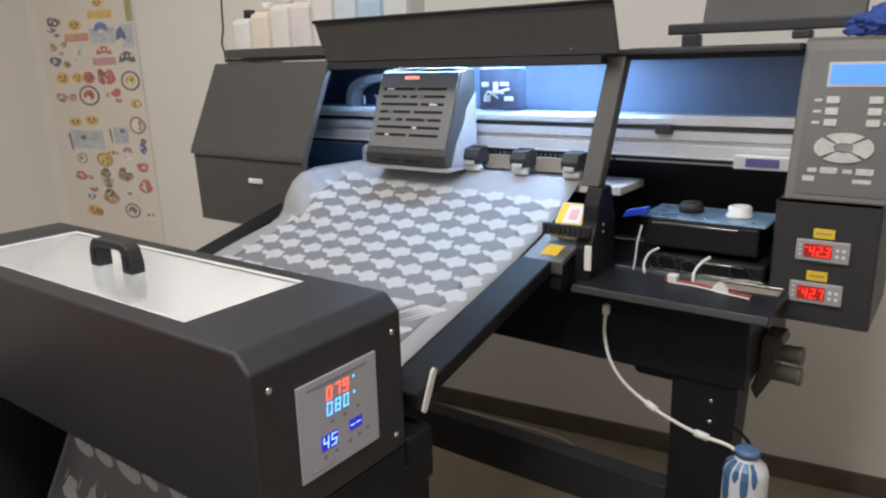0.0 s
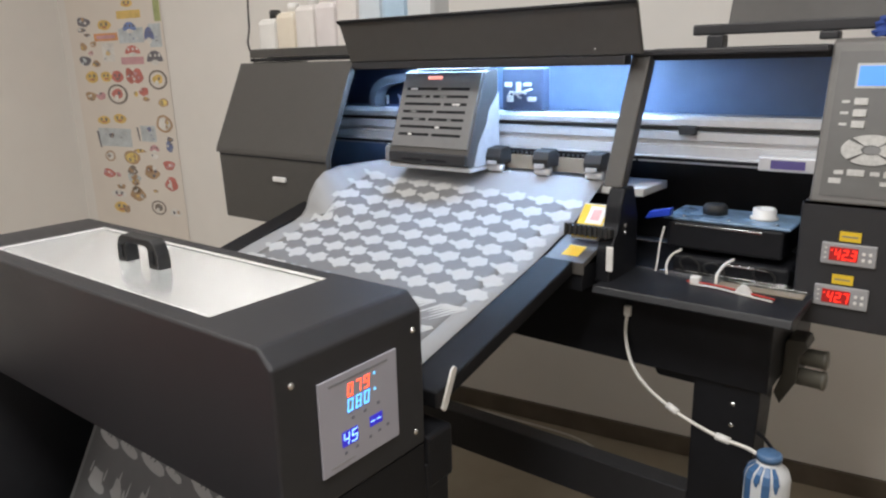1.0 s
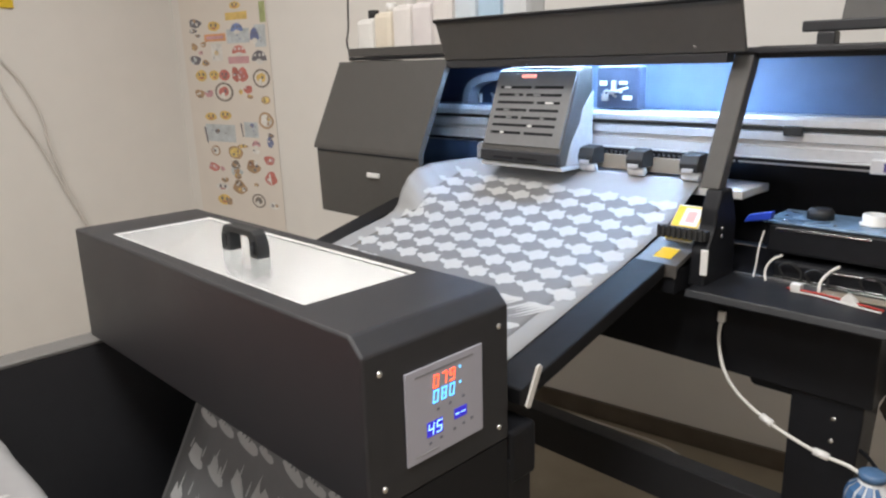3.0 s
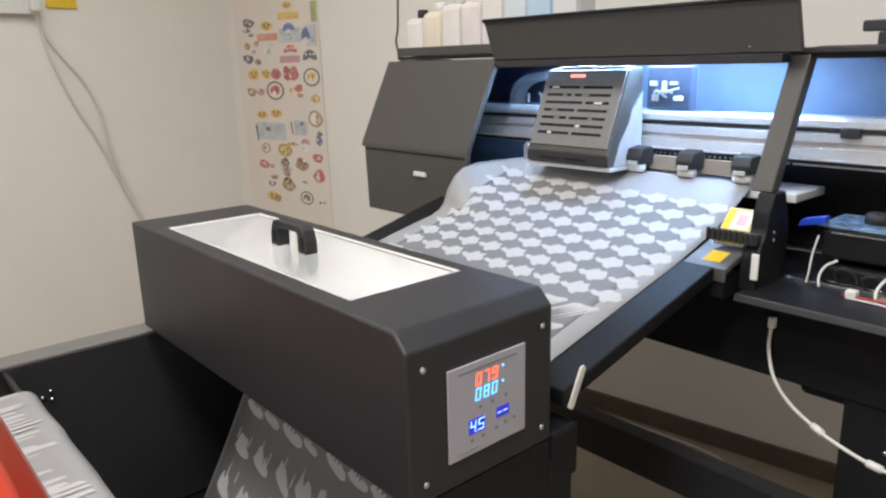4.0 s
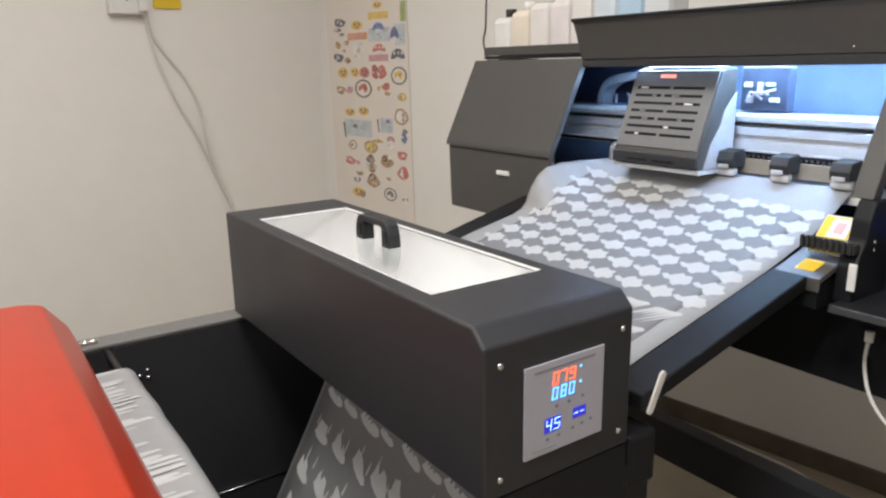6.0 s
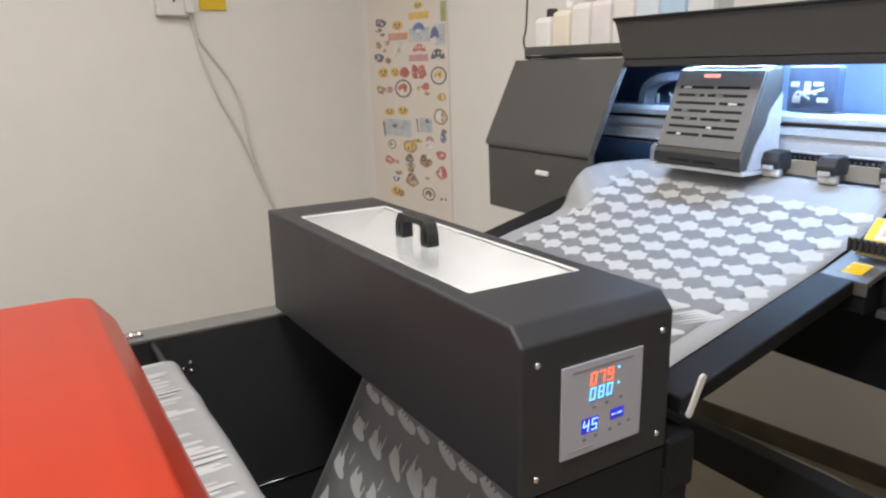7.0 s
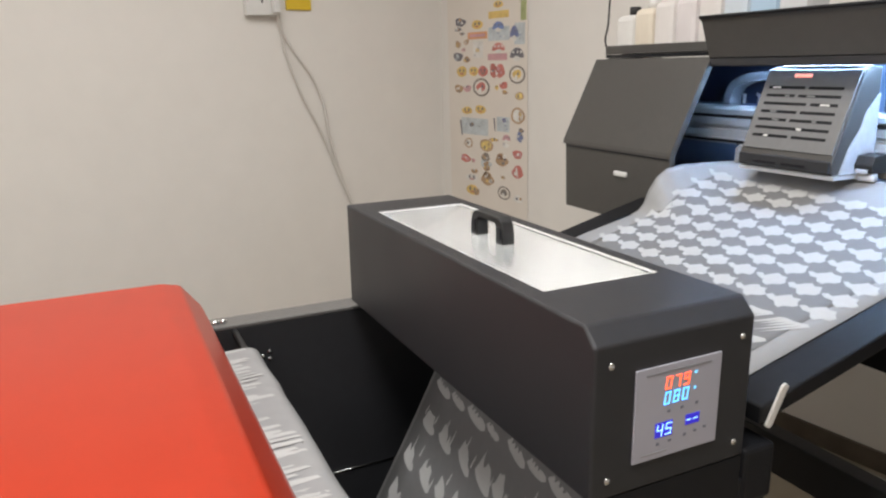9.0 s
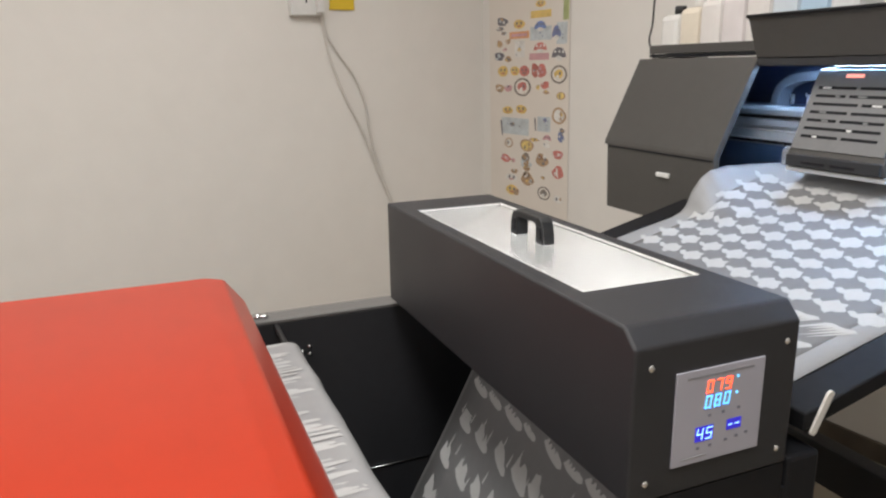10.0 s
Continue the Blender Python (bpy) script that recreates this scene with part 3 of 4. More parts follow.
# Cable carrier: a flat band looped over the rail.
loop = [(-0.800, 1.062), (-0.800, 1.095), (-0.782, 1.126), (-0.735, 1.143), (-0.65, 1.149), (-0.55, 1.150), (-0.45, 1.148)]
bm = bmesh.new()
pts = curve([(x, 0, z) for x, z in loop], 6)
ring = []
for i, p in enumerate(pts):
    d = (pts[min(i + 1, len(pts) - 1)] - pts[max(i - 1, 0)]).normalized()
    n = Vector((d.z, 0, -d.x)) * 0.0105
    ring.append([bm.verts.new((q.x, y, q.z)) for q in (p + n, p - n) for y in (0.992, 1.032)])
for a, b in zip(ring, ring[1:]):
    for i, j in ((0, 1), (1, 3), (3, 2), (2, 0)):
        bm.faces.new((a[i], a[j], b[j], b[i]))
bm.faces.new((ring[0][0], ring[0][1], ring[0][3], ring[0][2]))
bm.faces.new((ring[-1][0], ring[-1][1], ring[-1][3], ring[-1][2]))
carrier = part("cable_carrier", bm, material("pale_grey_plastic", (0.15, 0.16, 0.18), 0.5), printer, "pale grey looped cable carrier")
part("inner_divider", box(-1.06, -0.652, 1.0565, 1.0595, 1.076, 1.186, 0), material("dark_inner_panel", (0.025, 0.035, 0.07), 0.4), printer, "dark inner panel")
for x in (-0.80, -0.752, -0.722):
    part("cable_clip", box(x - 0.003, x + 0.003, 1.049, 1.056, 1.076, 1.100, 0.001), WHITE, printer, "small white cable clip")
    part("cable_clip", box(x - 0.006, x - 0.001, 1.047, 1.0485, 1.096, 1.104, 0.0005), WHITE, printer)

# Pillar between the two bays, and the bracket below it.
PIL = [(0.735, 0.962), (0.845, 1.197), (0.875, 1.197), (0.765, 0.962)]
pillar = part("pillar", prism(PIL, "x", -0.004, 0.032, 0.003), GREY, printer, "slanted dark grey pillar")
for k in range(4):
    f = 0.3 + 0.13 * k
    part("screw", lathe([(0.0028, 0), (0.0028, 0.0015)], (-0.0055, 0.755 + 0.11 * f, 0.962 + 0.235 * f), "x", 8), STEEL, pillar)
BRK = [(0.735, 0.962), (0.775, 0.962), (0.80, 0.90), (0.80, 0.79), (0.71, 0.79), (0.685, 0.80), (0.69, 0.86), (0.715, 0.90), (0.72, 0.93)]
bracket = part("side_bracket", prism(BRK, "x", 0.010, 0.040, 0.004), BLACK2, printer)
part("tag", box(0.033, 0.046, 0.680, 0.6845, 0.823, 0.868, 0.002), WHITE, bracket, "white plastic latch")
for z in (0.882, 0.895):
    part("screw", lathe([(0.004, 0), (0.004, 0.002)], (0.0405, 0.74, z), "x", 10), STEEL, bracket)
part("blue_lever", prism([(0.052, 0.898), (0.060, 0.912), (0.100, 0.922), (0.098, 0.908)], "y", 0.80, 0.815, 0.002), material("blue_plastic", (0.02, 0.06, 0.5), 0.35), printer, "blue plastic lever")

# Right-hand end of the platen with its warning label and comb clip.
plate = part("end_plate", prism([(0.638, 0.8445), (0.800, 0.890), (0.800, 0.880), (0.642, 0.836), (0.642, 0.822), (0.638, 0.822)], "x", -0.0655, 0.012, 0.001), PLATE, printer, "bare aluminium end plate")
part("plate_bracket", box(-0.0655, 0.008, 0.643, 0.799, 0.792, 0.835, 0.001), BLACK2, printer)
label = part("label_plate", prism([(0.700, 0.872), (0.755, 0.925), (0.759, 0.922), (0.704, 0.869)], "x", -0.046, 0.006), WHITE, plate, "slanting label plate")


def on_label(x0, x1, a, b, d):
    return prism([(0.700 + 0.055 * f - e, 0.872 + 0.053 * f + e) for f, e in ((a, 0.0), (b, 0.0), (b, d), (a, d))], "x", x0, x1)


part("warning_label", on_label(-0.045, 0.005, 0.03, 0.97, 0.0006), YELLOW, label, "yellow warning label")
part("printed_bar", on_label(-0.030, 0.002, 0.42, 0.92, 0.0010), WHITE, label)
part("printed_bar", on_label(-0.022, -0.006, 0.52, 0.82, 0.0014), material("pink_print", (0.7, 0.4, 0.4), 0.5), label)
part("warning_label", prism([(0.655, 0.8495), (0.690, 0.8593), (0.690, 0.8599), (0.655, 0.8501)], "x", -0.040, -0.008), YELLOW, plate, "yellow warning label")
clip = part("comb_clip", box(-0.052, 0.038, 0.685, 0.703, 0.880, 0.898, 0.003), RUBBER, printer, "black toothed comb clip")
for k in range(9):
    part("tooth", box(-0.050 + k * 0.0098, -0.0448 + k * 0.0098, 0.681, 0.685, 0.880, 0.901, 0.001), RUBBER, clip)

# Right bay.
part("top_bar", box(0.034, 0.3195, 0.845, 0.878, 1.178, 1.1985, 0.003), BLACK2, printer)
# Added black sheet over the blue panel, keeping the lower bay dark.
part("dark_lower_sheet", box(-0.40, 0.31, 1.046, 1.0585, 0.802, 0.985, 0), BLACK2, printer, "black sheet added over the lower back panel")
part("bay_floor", box(0.03, 0.33, 0.80, 1.058, 0.791, 0.800, 0.001), BLACK2, printer)
SHELF = [(0.650, 0.790), (0.655, 0.803), (0.80, 0.803), (0.80, 0.792), (0.67, 0.786)]
shelf = part("front_shelf", prism(SHELF, "x", 0.022, 0.345, 0.002), SCUFFED, printer, "black scuffed shelf below the cap station")
station = part("cap_station", box(0.085, 0.285, 0.825, 0.94, 0.845, 0.896, 0.005), BLACK2, printer, "black capping station")
part("plate", box(0.075, 0.295, 0.825, 0.945, 0.8965, 0.902, 0.003), BLUEP, station, "blue ink-stained plate")
part("cap", lathe([(0.024, 0), (0.025, 0.004), (0.020, 0.006), (0.0205, 0.018), (0.018, 0.020), (0.012, 0.0205), (0.011, 0.014)], (0.237, 0.885, 0.902), "z", 8), WHITE, station, "white print head cap")
part("cap", lathe([(0.022, 0), (0.022, 0.012), (0.018, 0.018)], (0.15, 0.89, 0.902), "z", 20), RUBBER, station, "black rubber cap")
part("front_lip", box(0.10, 0.25, 0.8225, 0.8248, 0.888, 0.8915, 0.0005), STEEL, station)
pump = part("pump_unit", box(0.10, 0.30, 0.82, 0.95, 0.8005, 0.834, 0.006), BLACK2, printer, "black pump unit")
part("bracket", box(0.20, 0.27, 0.815, 0.8195, 0.826, 0.829, 0.0005), STEEL, pump)
part("tube", tube(curve([(0.215, 0.800, 0.845), (0.203, 0.79, 0.835), (0.196, 0.775, 0.82), (0.198, 0.765, 0.806)]), 0.0025), CABLEW, pump, "white silicone tube")
part("tube", tube(curve([(0.122, 0.805, 0.848), (0.108, 0.795, 0.838), (0.103, 0.785, 0.822), (0.108, 0.775, 0.806)]), 0.0022), CABLEW, pump, "white silicone tube")
part("tube", tube(curve([(0.086, 0.81, 0.885), (0.083, 0.80, 0.855), (0.084, 0.79, 0.825), (0.083, 0.785, 0.806)]), 0.0018), CABLEW, pump, "white silicone tube")
part("wire", tube(curve([(0.15, 0.76, 0.8055), (0.20, 0.757, 0.8065), (0.25, 0.745, 0.8065), (0.30, 0.735, 0.8055)]), 0.0018), material("red_wire", (0.45, 0.04, 0.03), 0.4), pump, "thin red wire")
part("wire", tube(curve([(0.16, 0.748, 0.8055), (0.21, 0.742, 0.8065), (0.26, 0.728, 0.8065), (0.30, 0.722, 0.8055)]), 0.0016), CABLEW, pump, "thin white wire")
part("connector", box(0.155, 0.172, 0.757, 0.772, 0.8035, 0.815, 0.002), WHITE, pump, "white plug connector")
part("connector", prism([(0.235, 0.8035), (0.265, 0.8035), (0.255, 0.815), (0.248, 0.821), (0.240, 0.813)], "y", 0.738, 0.75, 0.001), WHITE, pump, "white plug connector")

# Steel strip draws the bright line along the shelf's rear edge.
part("shelf_lip", box(0.045, 0.335, 0.7955, 0.7975, 0.8032, 0.8075, 0.0004), STEEL, shelf, "bright steel rear lip")
part("drip_strip", box(0.20, 0.335, 0.762, 0.788, 0.8032, 0.8058, 0.0008), BROWN, shelf, "brown stained drip strip")
part("pump_edge", box(0.105, 0.298, 0.8165, 0.8198, 0.8035, 0.8065, 0.0005), STEEL, pump)
for x, h in ((0.125, 0.030), (0.168, 0.024), (0.252, 0.028)):
    part("pump_tube", tube(curve([(x, 0.812, 0.806), (x - 0.006, 0.806, 0.806 + h * 0.7), (x + 0.010, 0.808, 0.806 + h), (x + 0.026, 0.814, 0.806 + h * 0.5), (x + 0.028, 0.812, 0.806)]), 0.0020, 8), RUBBER, pump)
for x in (0.11, 0.19, 0.27):
    part("station_screw", lathe([(0.0035, 0), (0.0035, 0.0015), (0.002, 0.0022)], (x, 0.840, 0.902), "z", 10), STEEL, station)

# Carriage with its slotted front plate.
CAR = [(0.800, 0.962), (0.795, 0.985), (0.800, 0.996), (0.865, 1.163), (0.885, 1.168), (0.915, 1.168), (0.915, 0.962)]
CX0, CX1 = -0.570, -0.345
carriage = part("print_carriage", prism(CAR, "x", CX0, CX1, 0.004), GREY, printer, "dark grey print carriage with slotted cover")


def car_plate(x0, x1, f0, f1, d0, d1):
    """A bar on the carriage's slanted face, f from its foot (0) to its top (1), d metres proud."""
    q = [(0.800 + 0.065 * f - d * 0.93, 0.996 + 0.167 * f + d * 0.36) for f, d in ((f0, d0), (f1, d0), (f1, d1), (f0, d1))]
    return prism(q, "x", x0, x1)


faceplate = part("front_plate", car_plate(CX0 + 0.005, CX1 - 0.005, 0.03, 0.985, 0.0, 0.003), CARR, carriage, "grey slotted front plate")
for k in range(7):
    f = 0.17 + 0.098 * k
    mid = CX0 + 0.108 + 0.02 * math.sin(k * 2.1)
    for a, b in ((CX0 + 0.020, mid), (mid + 0.009, CX0 + 0.196)):
        part("slot", car_plate(a, b, f, f + 0.034, 0.0022, 0.0034), BLACK2, faceplate)
    # Glints inside the slots are painted on as small pale bars.
    for j in range(2):
        a = CX0 + 0.045 + 0.085 * j + rng.uniform(-0.02, 0.03)
        if (k + j) % 3 != 1:
            part("painted_glint", car_plate(a, a + rng.uniform(0.010, 0.024), f + 0.006, f + 0.027, 0.003, 0.0038), WHITE if k in (0, 1, 4, 6) else CARR, faceplate)
part("status_light", car_plate(CX0 + 0.075, CX0 + 0.115, 0.90, 0.94, 0.003, 0.0036), glowing("red_status_light", (1, 0.35, 0.28), 1.2), faceplate, "red status light")
part("chin", box(CX0 + 0.003, CX1 - 0.003, 0.7905, 0.800, 0.966, 0.990, 0.003), BLACK, carriage, "black lower edge of the cover")
for a, b in ((0.045, 0.10), (0.115, 0.17)):
    part("slot", box(CX0 + a, CX0 + b, 0.7895, 0.7908, 0.972, 0.977, 0), BLACK2, carriage)
part("side_panel", prism([(0.818, 0.963), (0.913, 0.963), (0.913, 1.118), (0.878, 1.082), (0.868, 1.052), (0.838, 1.012)], "x", CX1, CX1 + 0.003), material("pale_side_plastic", (0.50, 0.50, 0.52), 0.4), carriage, "pale grey side panel")
part("foot_plate", box(CX0 - 0.003, CX1 + 0.004, 0.800, 0.90, 0.9525, 0.9615, 0.002), ALU, carriage)
part("top_plate", box(CX0 + 0.03, CX1 - 0.02, 0.870, 0.914, 1.1685, 1.172, 0.001), WHITE, carriage, "pale top plate")
block = part("head_board", box(CX1 + 0.001, CX1 + 0.105, 0.928, 0.958, 1.078, 1.168, 0.004), material("dark_blue_board", (0.06, 0.08, 0.13), 0.45), carriage, "dark blue board housing behind the carriage")
for k, (x, z, w, h) in enumerate(((0.012, 1.128, 0.016, 0.010), (0.018, 1.096, 0.014, 0.014), (0.042, 1.112, 0.010, 0.026), (0.060, 1.130, 0.018, 0.007), (0.070, 1.098, 0.020, 0.009))):
    part("connector", box(CX1 + x, CX1 + x + w, 0.921, 0.9278, z, z + h, 0.001), WHITE, block, "white cable connector")
for k in range(3):
    q = [(CX1 + 0.02 + 0.012 * k, 0.921, 1.10 + 0.008 * k), (CX1 + 0.035 + 0.014 * k, 0.912, 1.118), (CX1 + 0.055 + 0.014 * k, 0.921, 1.104 + 0.01 * k)]
    part("flex_lead", tube(curve(q), 0.0022, 8), CABLEW, block, "white flexible lead")
part("head_plate", box(0.215, 0.318, 0.90, 0.917, 0.985, 1.010, 0.002), ALU, printer)
part("violet_label", box(0.236, 0.292, 0.8985, 0.8995, 0.990, 1.005, 0), material("violet_label", (0.10, 0.08, 0.24), 0.4), printer)

# ---- control unit ----
unit = part("control_unit", prism([(0.80, 0.755), (0.80, 0.955), (0.80, 0.956), (1.02, 0.956), (1.02, 0.755)], "x", 0.312, 0.462, 0.003), BLACK, printer, "black lower control box")
K = 0.06 / 0.243
UP = [(0.798, 0.957), (0.86, 1.200), (0.87, 1.206), (1.02, 1.206), (1.02, 0.957)]
head_unit = part("keypad_unit", prism(UP, "x", 0.322, 0.482, 0.004), GREY2, printer, "grey slanted keypad housing")


def keys(x0, x1, z0, z1, d, name, mat, label="", bevel=0.0):
    q = [(0.798 + K * (z - 0.957) - d * 0.97, z) for z in (z0, z1)] + [(0.798 + K * (z - 0.957) + 0.002, z) for z in (z1, z0)]
    return part(name, prism(q, "x", x0, x1, bevel), mat, head_unit, label)


def oval(cx, cz, rx, rz, d, name, mat, a0=0.0, a1=360.0, inner=0.0, label=""):
    n = max(8, int((a1 - a0) / 10))
    pts = [(cx + rx * math.cos(radians(a0 + (a1 - a0) * i / n)), cz + rz * math.sin(radians(a0 + (a1 - a0) * i / n))) for i in range(n + (1 if a1 - a0 < 359 else 0))]
    if a1 - a0 < 359:
        pts += [(cx + rx * inner * math.cos(radians(a1 - (a1 - a0) * i / 4)), cz + rz * inner * math.sin(radians(a1 - (a1 - a0) * i / 4))) for i in range(5)]
    bm = bmesh.new()
    lo = [bm.verts.new((x, 0.798 + K * (z - 0.957) + 0.001, z)) for x, z in pts]
    hi = [bm.verts.new((x, 0.798 + K * (z - 0.957) - d, z)) for x, z in pts]
    bm.faces.new(lo)
    bm.faces.new(hi[::-1])
    for i in range(len(pts)):
        bm.faces.new((lo[i], hi[i], hi[(i + 1) % len(pts)], lo[(i + 1) % len(pts)]))
    return part(name, bm, mat, head_unit, label)


keys(0.335, 0.474, 0.968, 1.186, 0.0015, "key_foil", material("keypad_foil", (0.10, 0.098, 0.095), 0.35, scale=50), "dark grey keypad foil")
keys(0.361, 0.468, 1.131, 1.168, 0.0026, "lcd_frame", material("pale_lcd_frame", (0.45, 0.46, 0.48), 0.3))
keys(0.365, 0.464, 1.135, 1.164, 0.0036, "lcd_screen", LCD, "lit blue LCD screen")
for x in (0.373, 0.431):
    for z in (1.111, 1.094, 1.077):
        keys(x - 0.009, x + 0.010, z - 0.0055, z + 0.0055, 0.0045, "button", KEYW, "white button", 0.0015)
        keys(x - 0.026 if x < 0.4 else x + 0.014, x - 0.015 if x < 0.4 else x + 0.024, z - 0.002, z + 0.002, 0.0018, "printed_bar", KEYW)
for a in (45, 135, 225, 315):
    oval(0.397, 1.040, 0.041, 0.0225, 0.0045, "arrow_key", KEYW, a + 5, a + 85, 0.33, "white arrow key")
oval(0.398, 1.040, 0.012, 0.006, 0.0035, "centre_key", CARR)
for x in (0.381, 0.430):
    keys(x - 0.012, x + 0.012, 1.000, 1.010, 0.004, "button", KEYW, "white button", 0.0015)
    keys(x - 0.030, x - 0.017, 1.002, 1.008, 0.0018, "printed_bar", KEYW)
keys(0.345, 0.362, 0.988, 0.996, 0.0018, "printed_bar", KEYW)
keys(0.415, 0.440, 0.988, 0.994, 0.0018, "printed_bar", KEYW)


def thermostat(x, z, text):
    ob = part("thermostat", box(x, x + 0.077, 0.794, 0.801, z, z + 0.0345, 0.002), material("thermostat_grey", (0.32, 0.32, 0.33), 0.4), unit, "grey thermostat with red digits")
    part("digit_window", box(x + 0.012, x + 0.052, 0.7928, 0.7942, z + 0.007, z + 0.0285, 0), WINRED, ob, "dark red digit window")
    u = 0.019
    for ch in text:
        if ch == ".":
            part("lit_digit", box(x + u - 0.0022, x + u - 0.0006, 0.7920, 0.7927, z + 0.0095, z + 0.011, 0), SEG_RED, ob)
            continue
        part("lit_digit", digit(ch, 0.0072, 0.0155, lambda a, b, d: (x + u + a, 0.7926 - d, z + 0.0095 + b)), SEG_RED, ob)
        u += 0.0112
    part("lit_digit", box(x + 0.0145, x + 0.0165, 0.792, 0.7927, z + 0.022, z + 0.024, 0), SEG_RED, ob)
    for a in (0.0575, 0.0665):
        for b in (0.009, 0.019):
            part("key", box(x + a, x + a + 0.0045, 0.7925, 0.7942, z + b, z + b + 0.005, 0.0007), WHITE, ob)
    for b in (0.009, 0.017, 0.025):
        part("indicator", box(x + 0.005, x + 0.008, 0.7932, 0.7942, z + b, z + b + 0.002, 0), WHITE, ob)
    part("yellow_label", box(x + 0.023, x + 0.053, 0.7985, 0.8002, z + 0.0375, z + 0.053, 0), YELLOW, unit, "yellow printed label")
    part("printed_bar", box(x + 0.027, x + 0.049, 0.798, 0.7984, z + 0.044, z + 0.0465, 0), BROWN, unit)


thermostat(0.348, 0.861, "42.3")
thermostat(0.344, 0.791, "42.7")

# ---- stand and table of the printer ----
stand = thing("printer_stand", (-0.3, 0.9, 0), "black steel stand carrying the printer", "stand")
part("leg", prism([(0.176, 0.0), (0.176, 0.66), (0.165, 0.70), (0.165, 0.742), (0.288, 0.742), (0.288, 0.60), (0.262, 0.0)], "y", 0.752, 0.84, 0.003), BLACK2, stand)
part("leg", box(-0.98, -0.88, 0.76, 0.84, 0.0, 0.79, 0.003), BLACK2, stand)
part("cross_beam", box(-0.88, 0.176, 0.755, 0.80, 0.315, 0.403, 0.003), BLACK, stand)
part("gusset", prism([(0.10, 0.636), (0.105, 0.622), (0.112, 0.618), (0.176, 0.618), (0.176, 0.6345)], "y", 0.76, 0.78), BLACK2, stand)
part("foot", box(0.14, 0.30, 0.60, 1.10, 0.0, 0.05, 0.004), BLACK, stand)
for z in (0.66, 0.60, 0.56):
    screw((0.245, 0.7518, z), "y", stand, 0.004)
OLIVE = material("worn_olive_black_steel", (0.055, 0.051, 0.042), 0.5, scale=40, vary=0.3)
hold = part("roll_bracket", prism([(0.288, 0.60), (0.300, 0.64), (0.300, 0.697), (0.305, 0.705), (0.332, 0.705), (0.337, 0.692), (0.325, 0.675), (0.325, 0.63), (0.30, 0.58)], "y", 0.842, 0.90, 0.002), OLIVE, stand, "roll holder bracket")
for y, z in ((0.86, 0.672), (0.86, 0.634)):
    part("spindle", lathe([(0.0155, 0), (0.0155, 0.049), (0.0170, 0.051), (0.0170, 0.056), (0.0120, 0.058)], (0.310, y, z), "x", 20),
         material("olive_grey_roller", (0.10, 0.093, 0.075), 0.45, scale=50, vary=0.25), hold, "olive-grey spindle end")

table = thing("film_table", (-0.37, 0.5, 0), "black sloping film table between printer and oven", "table")


def slope(y, d=0.0):
    return 0.748 + 0.252 * (y - 0.245) - d


def ramp(x0, x1, y0, y1, d0, d1, bevel=0.002):
    return prism([(y0, slope(y0, d0)), (y1, slope(y1, d0)), (y1, slope(y1, d1)), (y0, slope(y0, d1))], "x", x0, x1, bevel)


part("deck", ramp(-0.7135, -0.0665, 0.225, 0.79, 0.004, 0.014), BLACK2, table)
part("rail", ramp(-0.066, -0.006, 0.25, 0.635, -0.001, 0.024, 0.003), RAILM, table, "black side rail")
part("rail", ramp(-0.775, -0.714, 0.225, 0.78, -0.001, 0.024, 0.003), RAILM, table, "black side rail")
strap = solid("strap_loop", prism([(0.281, 0.775), (0.287, 0.778), (0.293, 0.773), (0.268, 0.722), (0.263, 0.719), (0.257, 0.724)], "x", -0.0058, -0.0015, 0.0012), CABLEW,
              "white strap looped round the table rail", "strap")

# ---- waste bottle and its hose ----
hose = thing("waste_hose", (0.17, 0.70, 0.6), "clear white drain hose hanging from the printer", "hose")
HP = [(0.052, 0.744, 0.738), (0.050, 0.742, 0.72), (0.055, 0.73, 0.69), (0.076, 0.71, 0.652), (0.112, 0.69, 0.625), (0.168, 0.67, 0.604), (0.215, 0.66, 0.592), (0.262, 0.65, 0.586), (0.300, 0.65, 0.582),
      (0.326, 0.65, 0.572)]
part("hose", tube(curve(HP), 0.0032, 10), CABLEW, hose)
part("coupling", box(0.046, 0.059, 0.735, 0.7445, 0.727, 0.747, 0.002), WHITE, hose, "white hose coupling")
for a, b in (((0.160, 0.673, 0.607), (0.180, 0.667, 0.601)), ((0.25, 0.652, 0.587), (0.272, 0.650, 0.585))):
    part("joint", tube([a, b], 0.0062, 12), WHITE, hose, "white hose joint")
bottle = thing("waste_bottle", (0.333, 0.65, 0.40), "white plastic waste ink bottle with blue stains", "bottle")
BM = material("stained_bottle_plastic", (0.62, 0.64, 0.66), 0.35, scale=40, vary=0.08)
part("body", lathe([(0.030, 0.40), (0.034, 0.405), (0.034, 0.545), (0.030, 0.558), (0.018, 0.568), (0.016, 0.575)], (0.333, 0.65, 0), "z", 24), BM, bottle)
part("neck", lathe([(0.019, 0.575), (0.019, 0.583), (0.015, 0.586)], (0.333, 0.65, 0), "z", 20), material("blue_stained_neck", (0.08, 0.16, 0.30), 0.4), bottle, "blue stained neck")
